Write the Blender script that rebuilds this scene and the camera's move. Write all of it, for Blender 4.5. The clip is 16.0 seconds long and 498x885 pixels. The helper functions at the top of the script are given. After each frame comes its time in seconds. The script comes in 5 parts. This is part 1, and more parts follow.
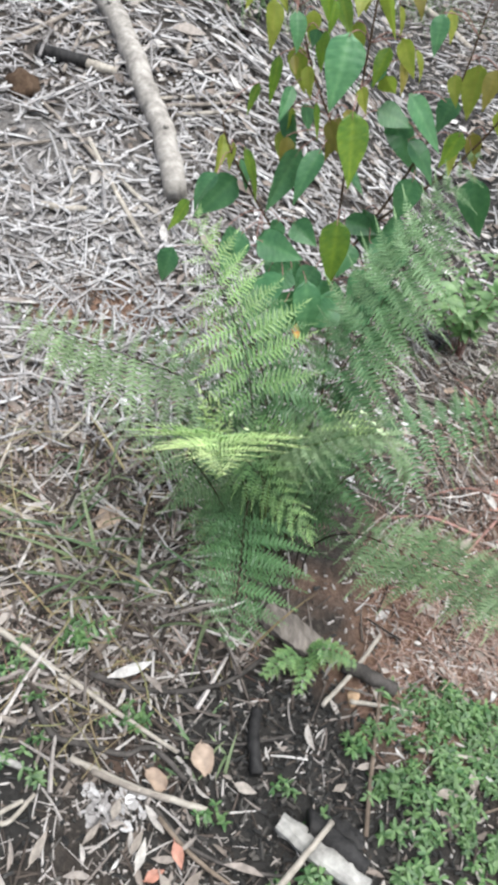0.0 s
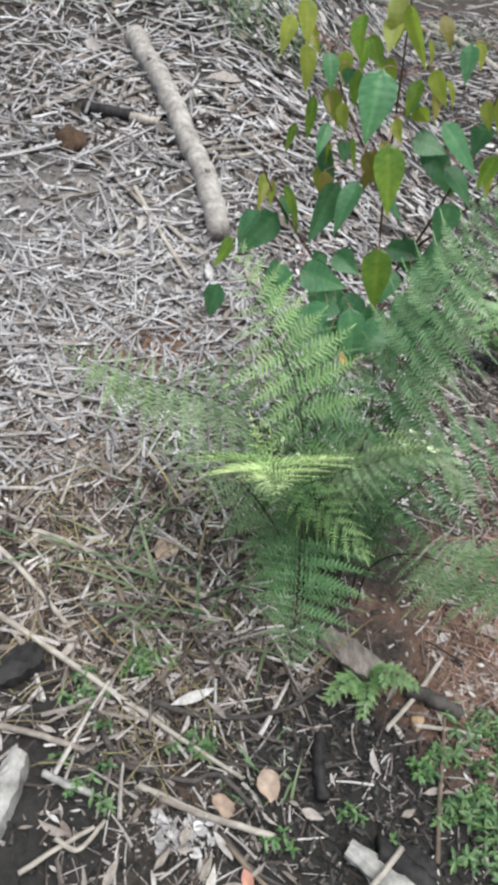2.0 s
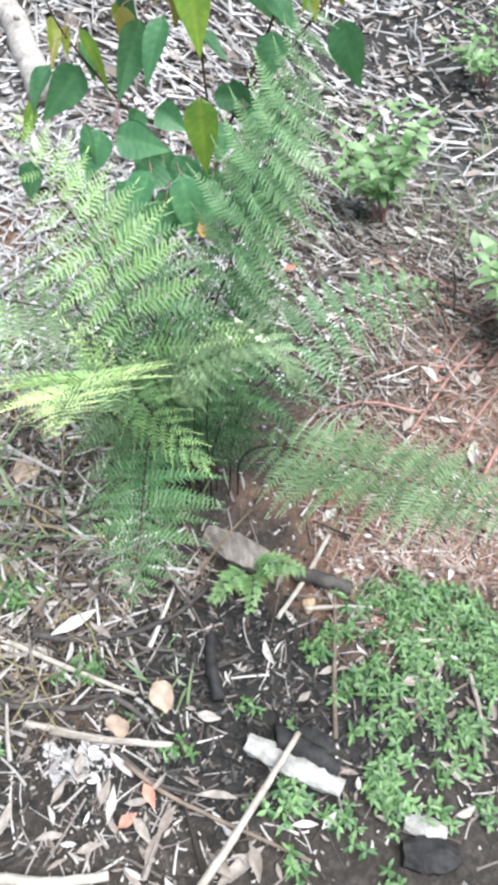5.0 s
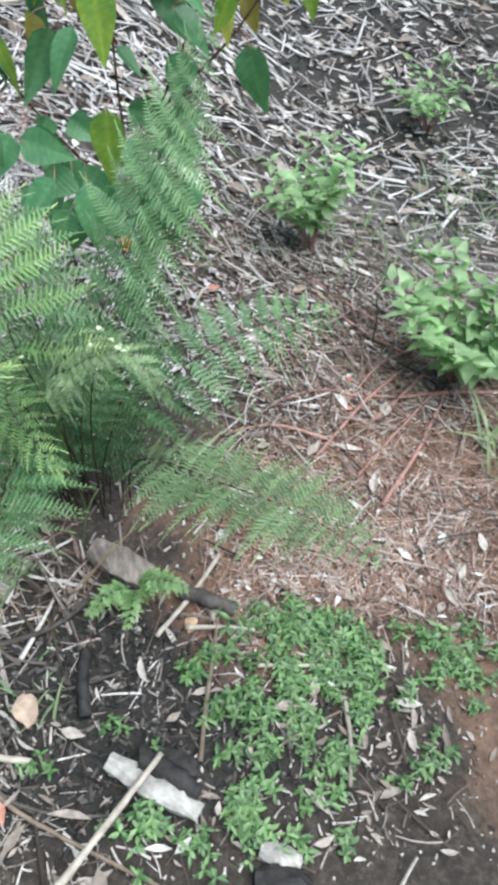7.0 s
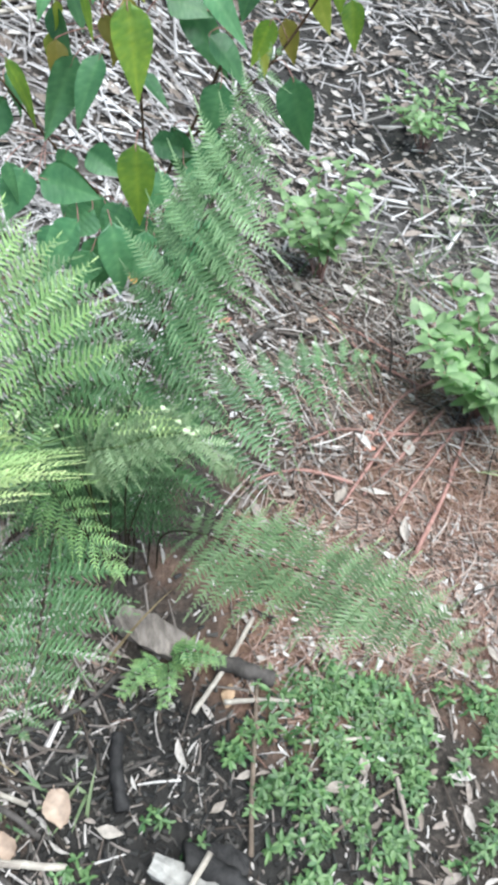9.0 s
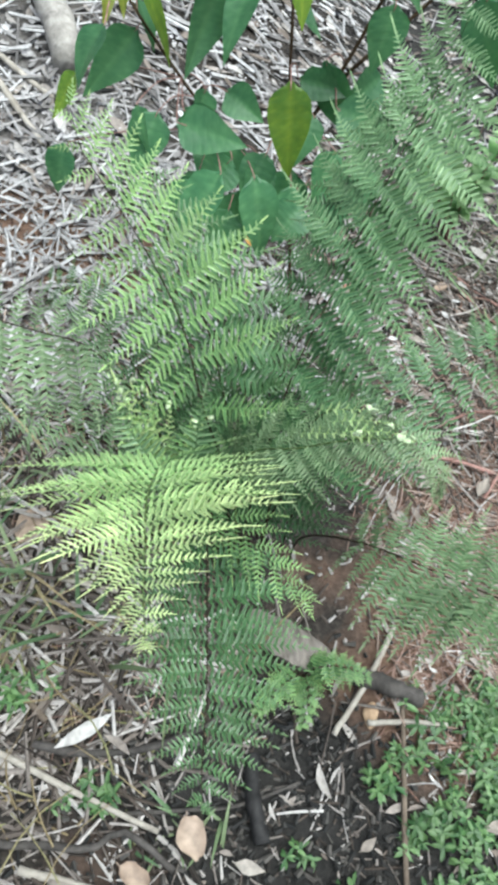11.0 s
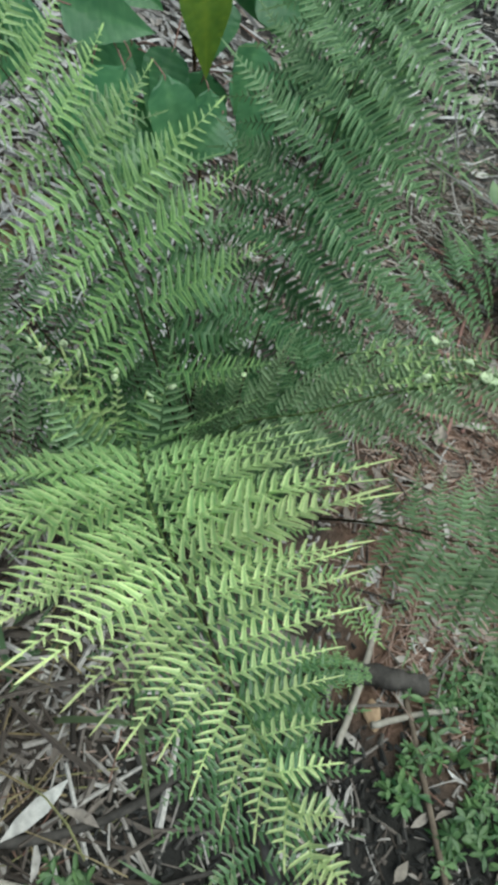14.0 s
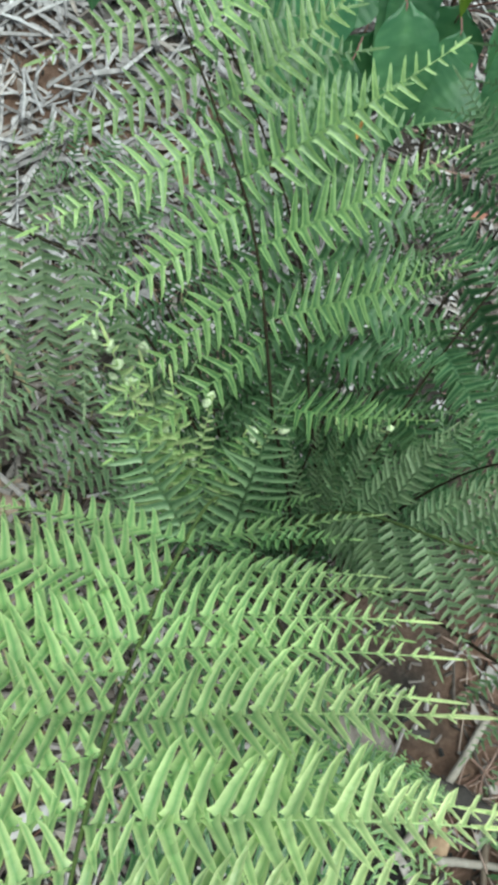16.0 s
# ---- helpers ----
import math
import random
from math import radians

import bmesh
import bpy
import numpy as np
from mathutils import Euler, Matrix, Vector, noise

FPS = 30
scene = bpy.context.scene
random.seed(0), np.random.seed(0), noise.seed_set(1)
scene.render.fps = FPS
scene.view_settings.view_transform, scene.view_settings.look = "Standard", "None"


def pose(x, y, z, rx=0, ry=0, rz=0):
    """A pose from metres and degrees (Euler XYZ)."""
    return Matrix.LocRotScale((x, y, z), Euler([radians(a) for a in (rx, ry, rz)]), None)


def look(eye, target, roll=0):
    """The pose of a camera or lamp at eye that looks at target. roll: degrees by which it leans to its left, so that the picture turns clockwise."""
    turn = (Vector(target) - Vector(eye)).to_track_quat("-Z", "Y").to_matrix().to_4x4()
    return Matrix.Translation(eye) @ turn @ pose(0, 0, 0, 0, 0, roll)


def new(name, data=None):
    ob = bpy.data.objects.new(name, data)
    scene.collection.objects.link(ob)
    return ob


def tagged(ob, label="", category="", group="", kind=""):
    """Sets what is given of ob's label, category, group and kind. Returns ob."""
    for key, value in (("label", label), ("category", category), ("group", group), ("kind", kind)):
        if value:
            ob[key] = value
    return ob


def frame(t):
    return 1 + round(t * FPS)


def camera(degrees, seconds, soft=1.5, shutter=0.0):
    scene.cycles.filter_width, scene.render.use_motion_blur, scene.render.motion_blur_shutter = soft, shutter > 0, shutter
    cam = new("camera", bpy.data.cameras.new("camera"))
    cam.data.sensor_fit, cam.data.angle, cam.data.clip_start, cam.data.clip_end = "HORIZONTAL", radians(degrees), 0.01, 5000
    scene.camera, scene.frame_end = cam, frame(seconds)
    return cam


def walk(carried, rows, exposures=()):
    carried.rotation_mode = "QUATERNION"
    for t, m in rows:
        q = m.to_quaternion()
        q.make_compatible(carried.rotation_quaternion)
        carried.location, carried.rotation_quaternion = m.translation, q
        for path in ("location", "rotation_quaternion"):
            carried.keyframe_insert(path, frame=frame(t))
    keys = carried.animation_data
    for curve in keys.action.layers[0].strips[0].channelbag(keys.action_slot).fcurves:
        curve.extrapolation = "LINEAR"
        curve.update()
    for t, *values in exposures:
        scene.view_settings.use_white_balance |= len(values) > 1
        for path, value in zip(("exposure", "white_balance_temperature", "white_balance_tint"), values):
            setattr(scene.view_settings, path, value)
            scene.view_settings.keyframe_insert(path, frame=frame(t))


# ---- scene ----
cam = camera(38.4, 16.0, soft=4.4)
PATH = [
    (0, (-0.009, 0.002, 1.389), (0.009, 1.491, 0.054), 0.4),
    (0.5, (-0.004, -0.018, 1.393), (-0.046, 1.518, 0.113), -1.0),
    (1, (-0.007, -0.025, 1.395), (-0.084, 1.519, 0.127), -2.1),
    (1.5, (-0.01, -0.024, 1.403), (-0.117, 1.527, 0.145), -3.8),
    (2, (-0.012, -0.031, 1.398), (-0.132, 1.519, 0.14), -5.3),
    (2.5, (-0.007, -0.035, 1.387), (-0.142, 1.51, 0.125), -7.1),
    (3, (0.014, -0.034, 1.376), (-0.099, 1.487, 0.082), -8.6),
    (3.5, (0.052, 0.007, 1.37), (-0.045, 1.439, -0.023), -10.0),
    (4, (0.082, 0.031, 1.352), (0.027, 1.406, -0.099), -10.0),
    (4.5, (0.111, 0.071, 1.348), (0.1, 1.386, -0.159), -9.7),
    (5, (0.135, 0.093, 1.341), (0.174, 1.368, -0.199), -9.5),
    (5.2, (0.139, 0.119, 1.353), (0.2, 1.353, -0.219), -9.4),
    (7.3, (0.28, 0.061, 1.316), (0.459, 1.407, -0.152), -1.2),
    (7.5, (0.279, 0.069, 1.323), (0.488, 1.435, -0.123), -0.9),
    (8, (0.243, 0.115, 1.341), (0.523, 1.477, -0.096), -1.5),
    (8.5, (0.195, 0.193, 1.335), (0.461, 1.503, -0.153), 0.1),
    (9, (0.155, 0.233, 1.315), (0.41, 1.528, -0.188), 0.4),
    (9.5, (0.119, 0.262, 1.291), (0.289, 1.563, -0.218), -2.4),
    (10, (0.082, 0.291, 1.272), (0.195, 1.594, -0.241), -3.4),
    (10.2, (0.065, 0.314, 1.264), (0.156, 1.611, -0.256), -3.9),
    (12.3, (-0.016, 0.483, 1.146), (0.115, 1.644, -0.477), -1.4),
    (12.5, (-0.027, 0.495, 1.133), (0.16, 1.652, -0.487), 0.6),
    (13, (-0.069, 0.529, 1.091), (0.252, 1.685, -0.509), 2.0),
    (13.5, (-0.084, 0.547, 1.068), (0.384, 1.584, -0.577), 4.8),
    (14, (-0.06, 0.551, 1.052), (0.351, 1.65, -0.567), 2.3),
    (14.5, (-0.023, 0.589, 1.031), (0.268, 1.668, -0.627), 1.6),
    (14.7, (-0.03, 0.623, 1.026), (0.229, 1.652, -0.67), 3.2),
    (15, (-0.002, 0.63, 1.007), (0.105, 1.713, -0.671), -0.5),
    (15.3, (-0.017, 0.674, 0.999), (0.084, 1.697, -0.717), 2.3),
    (15.5, (0.002, 0.673, 0.979), (0.02, 1.747, -0.709), 0.2),
    (16, (0.003, 0.709, 0.954), (-0.026, 1.765, -0.744), -0.1),
]
EXPOSURES = [(t, e - 0.1, 6350 if t < 3.2 else (6120 if t < 6 else (6040 if t < 11 else 6180)), 5 if t < 6 else (2 if t < 11 else -8)) for t, e in ((0.0, 0.75), (1.5, 0.53), (2.5, 0.46), (3.0, 0.59), (3.5, 0.96), (4.0, 1.0), (5.0, 1.26), (7.5, 0.82), (8.5, 0.96), (9.0, 1.03), (10.0, 1.12), (12.5, 0.08), (13.0, 0.4), (13.5, -0.06), (14.0, -0.04), (14.5, 0.18), (15.3, 0.32), (16.0, 0.28))]
walk(cam, [(t, look(eye, target, roll)) for t, eye, target, roll in PATH], EXPOSURES)

# ---- light: a bright, hazy sky over an open patch of bush ----
SUN_ELEVATION, SUN_TURN = 68.0, 122.0
world = bpy.data.worlds.new("sky")
world.use_nodes = True
scene.world = world
wn = world.node_tree.nodes
sky = wn.new("ShaderNodeTexSky")
sky.sky_type, sky.sun_disc = "NISHITA", False
sky.sun_elevation, sky.sun_rotation = radians(SUN_ELEVATION), radians(SUN_TURN)
sky.air_density, sky.dust_density = 1.0, 3.0
world.node_tree.links.new(sky.outputs[0], wn["Background"].inputs[0])
wn["Background"].inputs[1].default_value = 0.066
sun = new("sun", bpy.data.lights.new("sun", "SUN"))
sun.data.energy, sun.data.angle, sun.data.color = 4.3, radians(68), (1.0, 0.985, 0.96)
az, el = radians(SUN_TURN), radians(SUN_ELEVATION)
sun.matrix_world = look((0, 0, 8), (-math.sin(az) * math.cos(el), -math.cos(az) * math.cos(el), 8 - math.sin(el)))


# ---- materials ----
def material(name):
    m = bpy.data.materials.new(name)
    m.use_nodes = True
    t = m.node_tree
    return m, t.nodes, t.links, t.nodes["Principled BSDF"]


def node(nodes, kind, **values):
    n = nodes.new(kind)
    for key, value in values.items():
        n.inputs[key].default_value = value
    return n


def ramp(nodes, links, factor, stops):
    r = nodes.new("ShaderNodeValToRGB")
    while len(r.color_ramp.elements) < len(stops):
        r.color_ramp.elements.new(0.5)
    for e, (p, c) in zip(r.color_ramp.elements, stops):
        e.position, e.color = p, (*c, 1)
    links.new(factor, r.inputs[0])
    return r.outputs[0]


def mixed(nodes, links, kind, factor, a, b):
    n = nodes.new("ShaderNodeMix")
    n.data_type, n.blend_type = "RGBA", kind
    for value, socket in ((factor, n.inputs[0]), (a, n.inputs[6]), (b, n.inputs[7])):
        if isinstance(value, (int, float)):
            socket.default_value = value
        elif isinstance(value, tuple):
            socket.default_value = (*value, 1)
        else:
            links.new(value, socket)
    return n.outputs[2]


def noise_of(nodes, links, scale, detail=4.0, rough=0.6, stretch=None):
    n = node(nodes, "ShaderNodeTexNoise", Scale=scale, Detail=detail, Roughness=rough)
    co = nodes.new("ShaderNodeTexCoord")
    if stretch:
        mp = nodes.new("ShaderNodeMapping")
        mp.inputs["Scale"].default_value = stretch
        links.new(co.outputs["Object"], mp.inputs[0])
        links.new(mp.outputs[0], n.inputs["Vector"])
    else:
        links.new(co.outputs["Object"], n.inputs["Vector"])
    return n.outputs["Fac"]


def bumped(nodes, links, bsdf, height, strength, distance):
    b = node(nodes, "ShaderNodeBump", Strength=strength, Distance=distance)
    links.new(height, b.inputs["Height"])
    links.new(b.outputs[0], bsdf.inputs["Normal"])


def foliage(name, old, young, through_light=0.35, rough=0.45, blotch=60.0, coat=0.0):
    """A leaf that lets some light through. The attribute 'youth' blends from old to young growth; on fern pinnules it
    also holds painted edge highlight and crease shade.
    """
    m, n, l, b = material(name)
    at = n.new("ShaderNodeAttribute")
    at.attribute_name = "youth"
    base = mixed(n, l, "MIX", at.outputs["Fac"], old, young)
    info = n.new("ShaderNodeObjectInfo")
    vary = n.new("ShaderNodeMapRange")
    vary.inputs["To Min"].default_value, vary.inputs["To Max"].default_value = 0.78, 1.22
    l.new(info.outputs["Random"], vary.inputs[0])
    spots = ramp(n, l, noise_of(n, l, blotch), [(0.3, (0.7, 0.72, 0.7)), (0.7, (1.2, 1.15, 1.1))])
    base = mixed(n, l, "MULTIPLY", 0.8, base, spots)
    hsv = n.new("ShaderNodeHueSaturation")
    l.new(base, hsv.inputs["Color"])
    l.new(vary.outputs[0], hsv.inputs["Value"])
    col = hsv.outputs[0]
    l.new(col, b.inputs["Base Color"])
    b.inputs["Roughness"].default_value = rough
    b.inputs["Specular IOR Level"].default_value = 0.5
    bumped(n, l, b, noise_of(n, l, blotch * 2.5, 3.0), 0.35, 0.004)
    tr = n.new("ShaderNodeBsdfTranslucent")
    l.new(mixed(n, l, "MULTIPLY", 1.0, col, (0.95, 1.25, 0.8)), tr.inputs[0])
    mx = n.new("ShaderNodeMixShader")
    mx.inputs[0].default_value = through_light
    l.new(b.outputs[0], mx.inputs[1])
    l.new(tr.outputs[0], mx.inputs[2])
    l.new(mx.outputs[0], n["Material Output"].inputs[0])
    return m


def litter(name, stops, rough=0.8, grain=120.0, by_object=False):
    """Dead plant matter: each piece takes its own colour, with grain and stains."""
    m, n, l, b = material(name)
    if by_object:
        r = n.new("ShaderNodeObjectInfo").outputs["Random"]
    else:
        r = n.new("ShaderNodeNewGeometry").outputs["Random Per Island"]
    base = ramp(n, l, r, stops)
    g = noise_of(n, l, grain, 3.0)
    base = mixed(n, l, "MULTIPLY", 0.9, base, ramp(n, l, g, [(0.3, (0.62, 0.61, 0.61)), (0.7, (1.14, 1.13, 1.13))]))
    base = mixed(n, l, "MULTIPLY", 0.7, base, ramp(n, l, noise_of(n, l, 9.0, 3.0), [(0.35, (0.62, 0.585, 0.575)), (0.6, (1.08, 1.08, 1.09))]))
    l.new(base, b.inputs["Base Color"])
    b.inputs["Roughness"].default_value = rough
    bumped(n, l, b, g, 0.5, 0.002)
    return m


def bark(name, low, high, scale=30.0, stretch=(1, 1, 0.2), rough=0.85, deep=0.004):
    m, n, l, b = material(name)
    g = noise_of(n, l, scale, 6.0, 0.7, stretch)
    base = ramp(n, l, g, [(0.25, low), (0.7, high)])
    base = mixed(n, l, "MULTIPLY", 0.8, base, ramp(n, l, noise_of(n, l, 12.0, 4.0), [(0.3, (0.6, 0.58, 0.55)), (0.65, (1.15, 1.13, 1.1))]))
    l.new(base, b.inputs["Base Color"])
    b.inputs["Roughness"].default_value = rough
    b.inputs["Specular IOR Level"].default_value = 0.15
    bumped(n, l, b, g, 0.8, deep)
    return m


FERN = foliage("fern_green", (0.04, 0.13, 0.05), (0.42, 0.6, 0.24), 0.22, 0.32)
# Own green of the drooping and arching fronds; paints shade on inner ones.
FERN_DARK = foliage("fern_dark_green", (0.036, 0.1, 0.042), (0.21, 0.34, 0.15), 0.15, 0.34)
FERN_MID = foliage("fern_mid_green", (0.036, 0.12, 0.052), (0.4, 0.58, 0.31), 0.2, 0.3)
FERN_YOUNG = foliage("fern_light_green", (0.2, 0.4, 0.15), (0.9, 0.96, 0.52), 0.3, 0.3)
FERN_DULL = foliage("fern_grey_green", (0.082, 0.15, 0.07), (0.29, 0.385, 0.215), 0.22)
CROZIER = foliage("crozier_pale_green", (0.5, 0.62, 0.38), (0.75, 0.82, 0.6), 0.2)
BROAD_DARK = foliage("broad_leaf_dark", (0.058, 0.175, 0.085), (0.15, 0.32, 0.15), 0.33, 0.34, 18.0)
BROAD_LIME = foliage("broad_leaf_lime", (0.11, 0.24, 0.05), (0.30, 0.40, 0.06), 0.5, 0.42, 25.0)
BROAD_YELLOW = foliage("broad_leaf_yellow", (0.30, 0.37, 0.06), (0.44, 0.44, 0.10), 0.5, 0.45, 25.0)
BROAD_BRONZE = foliage("broad_leaf_bronze", (0.22, 0.2, 0.05), (0.3, 0.24, 0.06), 0.45, 0.45, 25.0)
SHRUB_LEAF = foliage("shrub_leaf", (0.13, 0.26, 0.12), (0.42, 0.56, 0.32), 0.45, 0.34, 40.0)
WEED_LEAF = foliage("weed_leaf", (0.038, 0.105, 0.036), (0.21, 0.34, 0.14), 0.22, 0.38, 60.0)
GRASS = foliage("grass_blade", (0.1, 0.2, 0.1), (0.3, 0.35, 0.2), 0.3, 0.5, 30.0)
DRY_GRASS = litter("dry_grass", [(0.0, (0.2, 0.15, 0.08)), (0.5, (0.38, 0.31, 0.18)), (1.0, (0.22, 0.24, 0.1))])
RACHIS = bark("fern_rachis", (0.012, 0.01, 0.008), (0.06, 0.05, 0.03), 80)
RACHIS_GREEN = bark("fern_green_rachis", (0.06, 0.10, 0.04), (0.16, 0.22, 0.07), 80)
STEM = bark("sapling_stem", (0.05, 0.03, 0.02), (0.12, 0.08, 0.05), 60)
RED_STEM = bark("red_stem", (0.2, 0.1, 0.09), (0.42, 0.26, 0.235), 60)
PALE_WOOD = bark("weathered_pale_wood", (0.24, 0.21, 0.185), (0.5, 0.465, 0.425), 40, (1, 1, 0.15), 0.85, 0.002)
GREY_WOOD = bark("weathered_grey_wood", (0.14, 0.12, 0.11), (0.36, 0.32, 0.29), 40, (1, 1, 0.15), 0.85, 0.002)
BROWN_WOOD = bark("brown_stick", (0.085, 0.066, 0.053), (0.235, 0.188, 0.155), 40, (1, 1, 0.15), 0.85, 0.002)
LIMB_BARK = bark("limb_bark", (0.15, 0.137, 0.13), (0.51, 0.48, 0.46), 30, (1, 1, 0.6), 0.9, 0.012)
CHAR = bark("charred_wood", (0.008, 0.008, 0.009), (0.05, 0.048, 0.05), 45, (1, 1, 0.3), 0.65, 0.006)
CHAR_GREY = bark("charred_grey_wood", (0.02, 0.019, 0.019), (0.12, 0.108, 0.104), 35, (1, 1, 0.25), 0.8, 0.005)
SLAB = bark("grey_bark_slab", (0.07, 0.06, 0.055), (0.3, 0.265, 0.245), 60, (1, 0.3, 1), 0.9, 0.006)
ASH_WHITE = bark("ash_white_wood", (0.12, 0.115, 0.115), (0.46, 0.45, 0.44), 25, (1, 1, 0.3), 0.8, 0.003)
STONE_TAN = bark("tan_stone", (0.3, 0.2, 0.13), (0.55, 0.4, 0.28), 40, (1, 1, 1), 0.8, 0.003)
STONE_PALE = bark("pale_stone", (0.2, 0.19, 0.18), (0.48, 0.47, 0.45), 30, (1, 1, 1), 0.8, 0.003)
EARTH_CLOD = bark("brown_clod", (0.05, 0.03, 0.02), (0.13, 0.09, 0.065), 60, (1, 1, 1), 0.95, 0.01)
TWIGS = litter("twig_litter", [(0.0, (0.19, 0.18, 0.178)), (0.25, (0.32, 0.306, 0.306)), (0.6, (0.46, 0.447, 0.45)), (0.9, (0.56, 0.55, 0.56)), (1.0, (0.68, 0.675, 0.685))])
TWIGS_BROWN = litter("brown_twig_litter", [(0.0, (0.03, 0.023, 0.019)), (0.3, (0.095, 0.074, 0.062)), (0.6, (0.25, 0.217, 0.198)), (0.85, (0.5, 0.465, 0.445)), (1.0, (0.62, 0.59, 0.575))])
NEEDLES = litter("red_needle_litter", [(0.0, (0.15, 0.075, 0.055)), (0.5, (0.36, 0.235, 0.19)), (1.0, (0.54, 0.43, 0.37))])
DEAD_LEAVES = litter("dead_leaf_litter", [(0.0, (0.15, 0.12, 0.1)), (0.3, (0.24, 0.2, 0.175)), (0.6, (0.35, 0.315, 0.29)), (0.88, (0.46, 0.435, 0.415)), (1.0, (0.6, 0.585, 0.575))], 0.75, 90)
DEAD_LEAF = litter("dead_leaf", [(0.0, (0.2, 0.165, 0.14)), (0.5, (0.34, 0.3, 0.265)), (1.0, (0.52, 0.49, 0.46))], 0.7, 90, True)
TAN_LEAF = litter("tan_dead_leaf", [(0.0, (0.35, 0.26, 0.2)), (1.0, (0.44, 0.34, 0.27))], 0.65, 60, True)
RED_LEAF = litter("red_dead_leaf", [(0.0, (0.34, 0.13, 0.09)), (1.0, (0.46, 0.22, 0.16))], 0.6, 60, True)
ORANGE_LEAF = litter("orange_dead_leaf", [(0.0, (0.36, 0.19, 0.04)), (1.0, (0.44, 0.24, 0.06))], 0.6, 60, True)
CHIPS = litter("charcoal_chips", [(0.0, (0.01, 0.01, 0.01)), (0.6, (0.04, 0.038, 0.037)), (1.0, (0.12, 0.11, 0.1))], 0.7)


def soil():
    """Dark humus, red-brown earth where it lies bare, burnt black where a fire has been."""
    m, n, l, b = material("soil")
    fine = noise_of(n, l, 55.0, 8.0, 0.75)
    mid = noise_of(n, l, 7.0, 5.0, 0.6)
    base = ramp(n, l, fine, [(0.25, (0.018, 0.014, 0.012)), (0.5, (0.06, 0.048, 0.041)), (0.78, (0.18, 0.15, 0.13))])
    red = ramp(n, l, fine, [(0.25, (0.1, 0.052, 0.035)), (0.75, (0.4, 0.25, 0.18))])
    ash = ramp(n, l, fine, [(0.25, (0.012, 0.011, 0.0105)), (0.75, (0.065, 0.059, 0.056))])
    at = n.new("ShaderNodeAttribute")
    at.attribute_name = "ground_kind"
    sp = n.new("ShaderNodeSeparateColor")
    l.new(at.outputs["Color"], sp.inputs[0])

    def torn(channel):
        a = n.new("ShaderNodeMath")
        a.operation = "ADD"
        l.new(sp.outputs[channel], a.inputs[0])
        l.new(mid, a.inputs[1])
        r = n.new("ShaderNodeMapRange")
        r.inputs["From Min"].default_value, r.inputs["From Max"].default_value = 0.75, 1.1
        l.new(a.outputs[0], r.inputs[0])
        return r.outputs[0]

    dust = ramp(n, l, fine, [(0.25, (0.11, 0.098, 0.093)), (0.75, (0.37, 0.345, 0.335))])
    base = mixed(n, l, "MIX", torn(2), base, dust)
    base = mixed(n, l, "MIX", torn(0), base, red)
    base = mixed(n, l, "MIX", torn(1), base, ash)
    base = mixed(n, l, "MULTIPLY", 0.6, base, ramp(n, l, mid, [(0.3, (0.6, 0.6, 0.6)), (0.7, (1.2, 1.2, 1.2))]))
    l.new(base, b.inputs["Base Color"])
    b.inputs["Roughness"].default_value = 0.95
    bumped(n, l, b, fine, 1.0, 0.02)
    return m


SOIL = soil()


# ---- helpers for meshes ----
def mesh_object(name, verts, faces, mat, parent=None, label="", smooth=True, youth=None):
    me = bpy.data.meshes.new(name)
    me.from_pydata([tuple(v) for v in verts], [], faces)
    if youth is not None:
        a = me.attributes.new("youth", "FLOAT", "POINT")
        a.data.foreach_set("value", np.asarray(youth, dtype=np.float32))
    me.polygons.foreach_set("use_smooth", [smooth] * len(me.polygons))
    me.materials.append(mat)
    ob = new(name, me)
    if parent:
        ob.parent = parent
    if label:
        tagged(ob, label)
    return ob


def slope(x, y):
    """Height of the ground before its small bumps: it falls to the right, and rises as a bank behind the fern."""
    s = min(1.0, max(0.0, (1.1 - x) / 1.4))
    s = s * s * (3 - 2 * s)
    y = min(y, 14.0)
    a, b = y - 0.85, y - 3.3
    return -0.165 * x + (0.03 + 0.23 * s) * (a + math.sqrt(a * a + 0.09)) / 2 + 0.1 * (1 - s) * (b + math.sqrt(b * b + 0.09)) / 2


def bumps(x, y):
    f = 0.030 * noise.noise((x * 1.3, y * 1.3, 0.3)) + 0.014 * noise.noise((x * 4.1, y * 4.1, 1.7)) + 0.006 * noise.noise((x * 13, y * 13, 4.0))
    near = min(1.0, max(0.0, (math.hypot(x, y) - 30) / 60))
    return f * (1 - near) + near * 2.0 * noise.noise((x * 0.02, y * 0.02, 9.0))


def ground(x, y):
    return slope(x, y) + bumps(x, y)


def smooth_path(points, n):
    """n + 1 points along a Catmull-Rom curve through the points, evenly spaced."""
    p = [Vector(q) for q in points]
    p = [p[0] * 2 - p[1]] + p + [p[-1] * 2 - p[-2]]
    fine = []
    for i in range(1, len(p) - 2):
        a, b, c, d = p[i - 1:i + 3]
        for k in range(12):
            t = k / 12
            fine.append(0.5 * (2 * b + (c - a) * t + (2 * a - 5 * b + 4 * c - d) * t * t + (3 * b - a - 3 * c + d) * t ** 3))
    fine.append(p[-2])
    run = [0.0]
    for a, b in zip(fine, fine[1:]):
        run.append(run[-1] + (b - a).length)
    out, j = [], 0
    for k in range(n + 1):
        s = run[-1] * k / n
        while j < len(run) - 2 and run[j + 1] < s:
            j += 1
        f = (s - run[j]) / max(1e-9, run[j + 1] - run[j])
        out.append(fine[j].lerp(fine[j + 1], f))
    return out


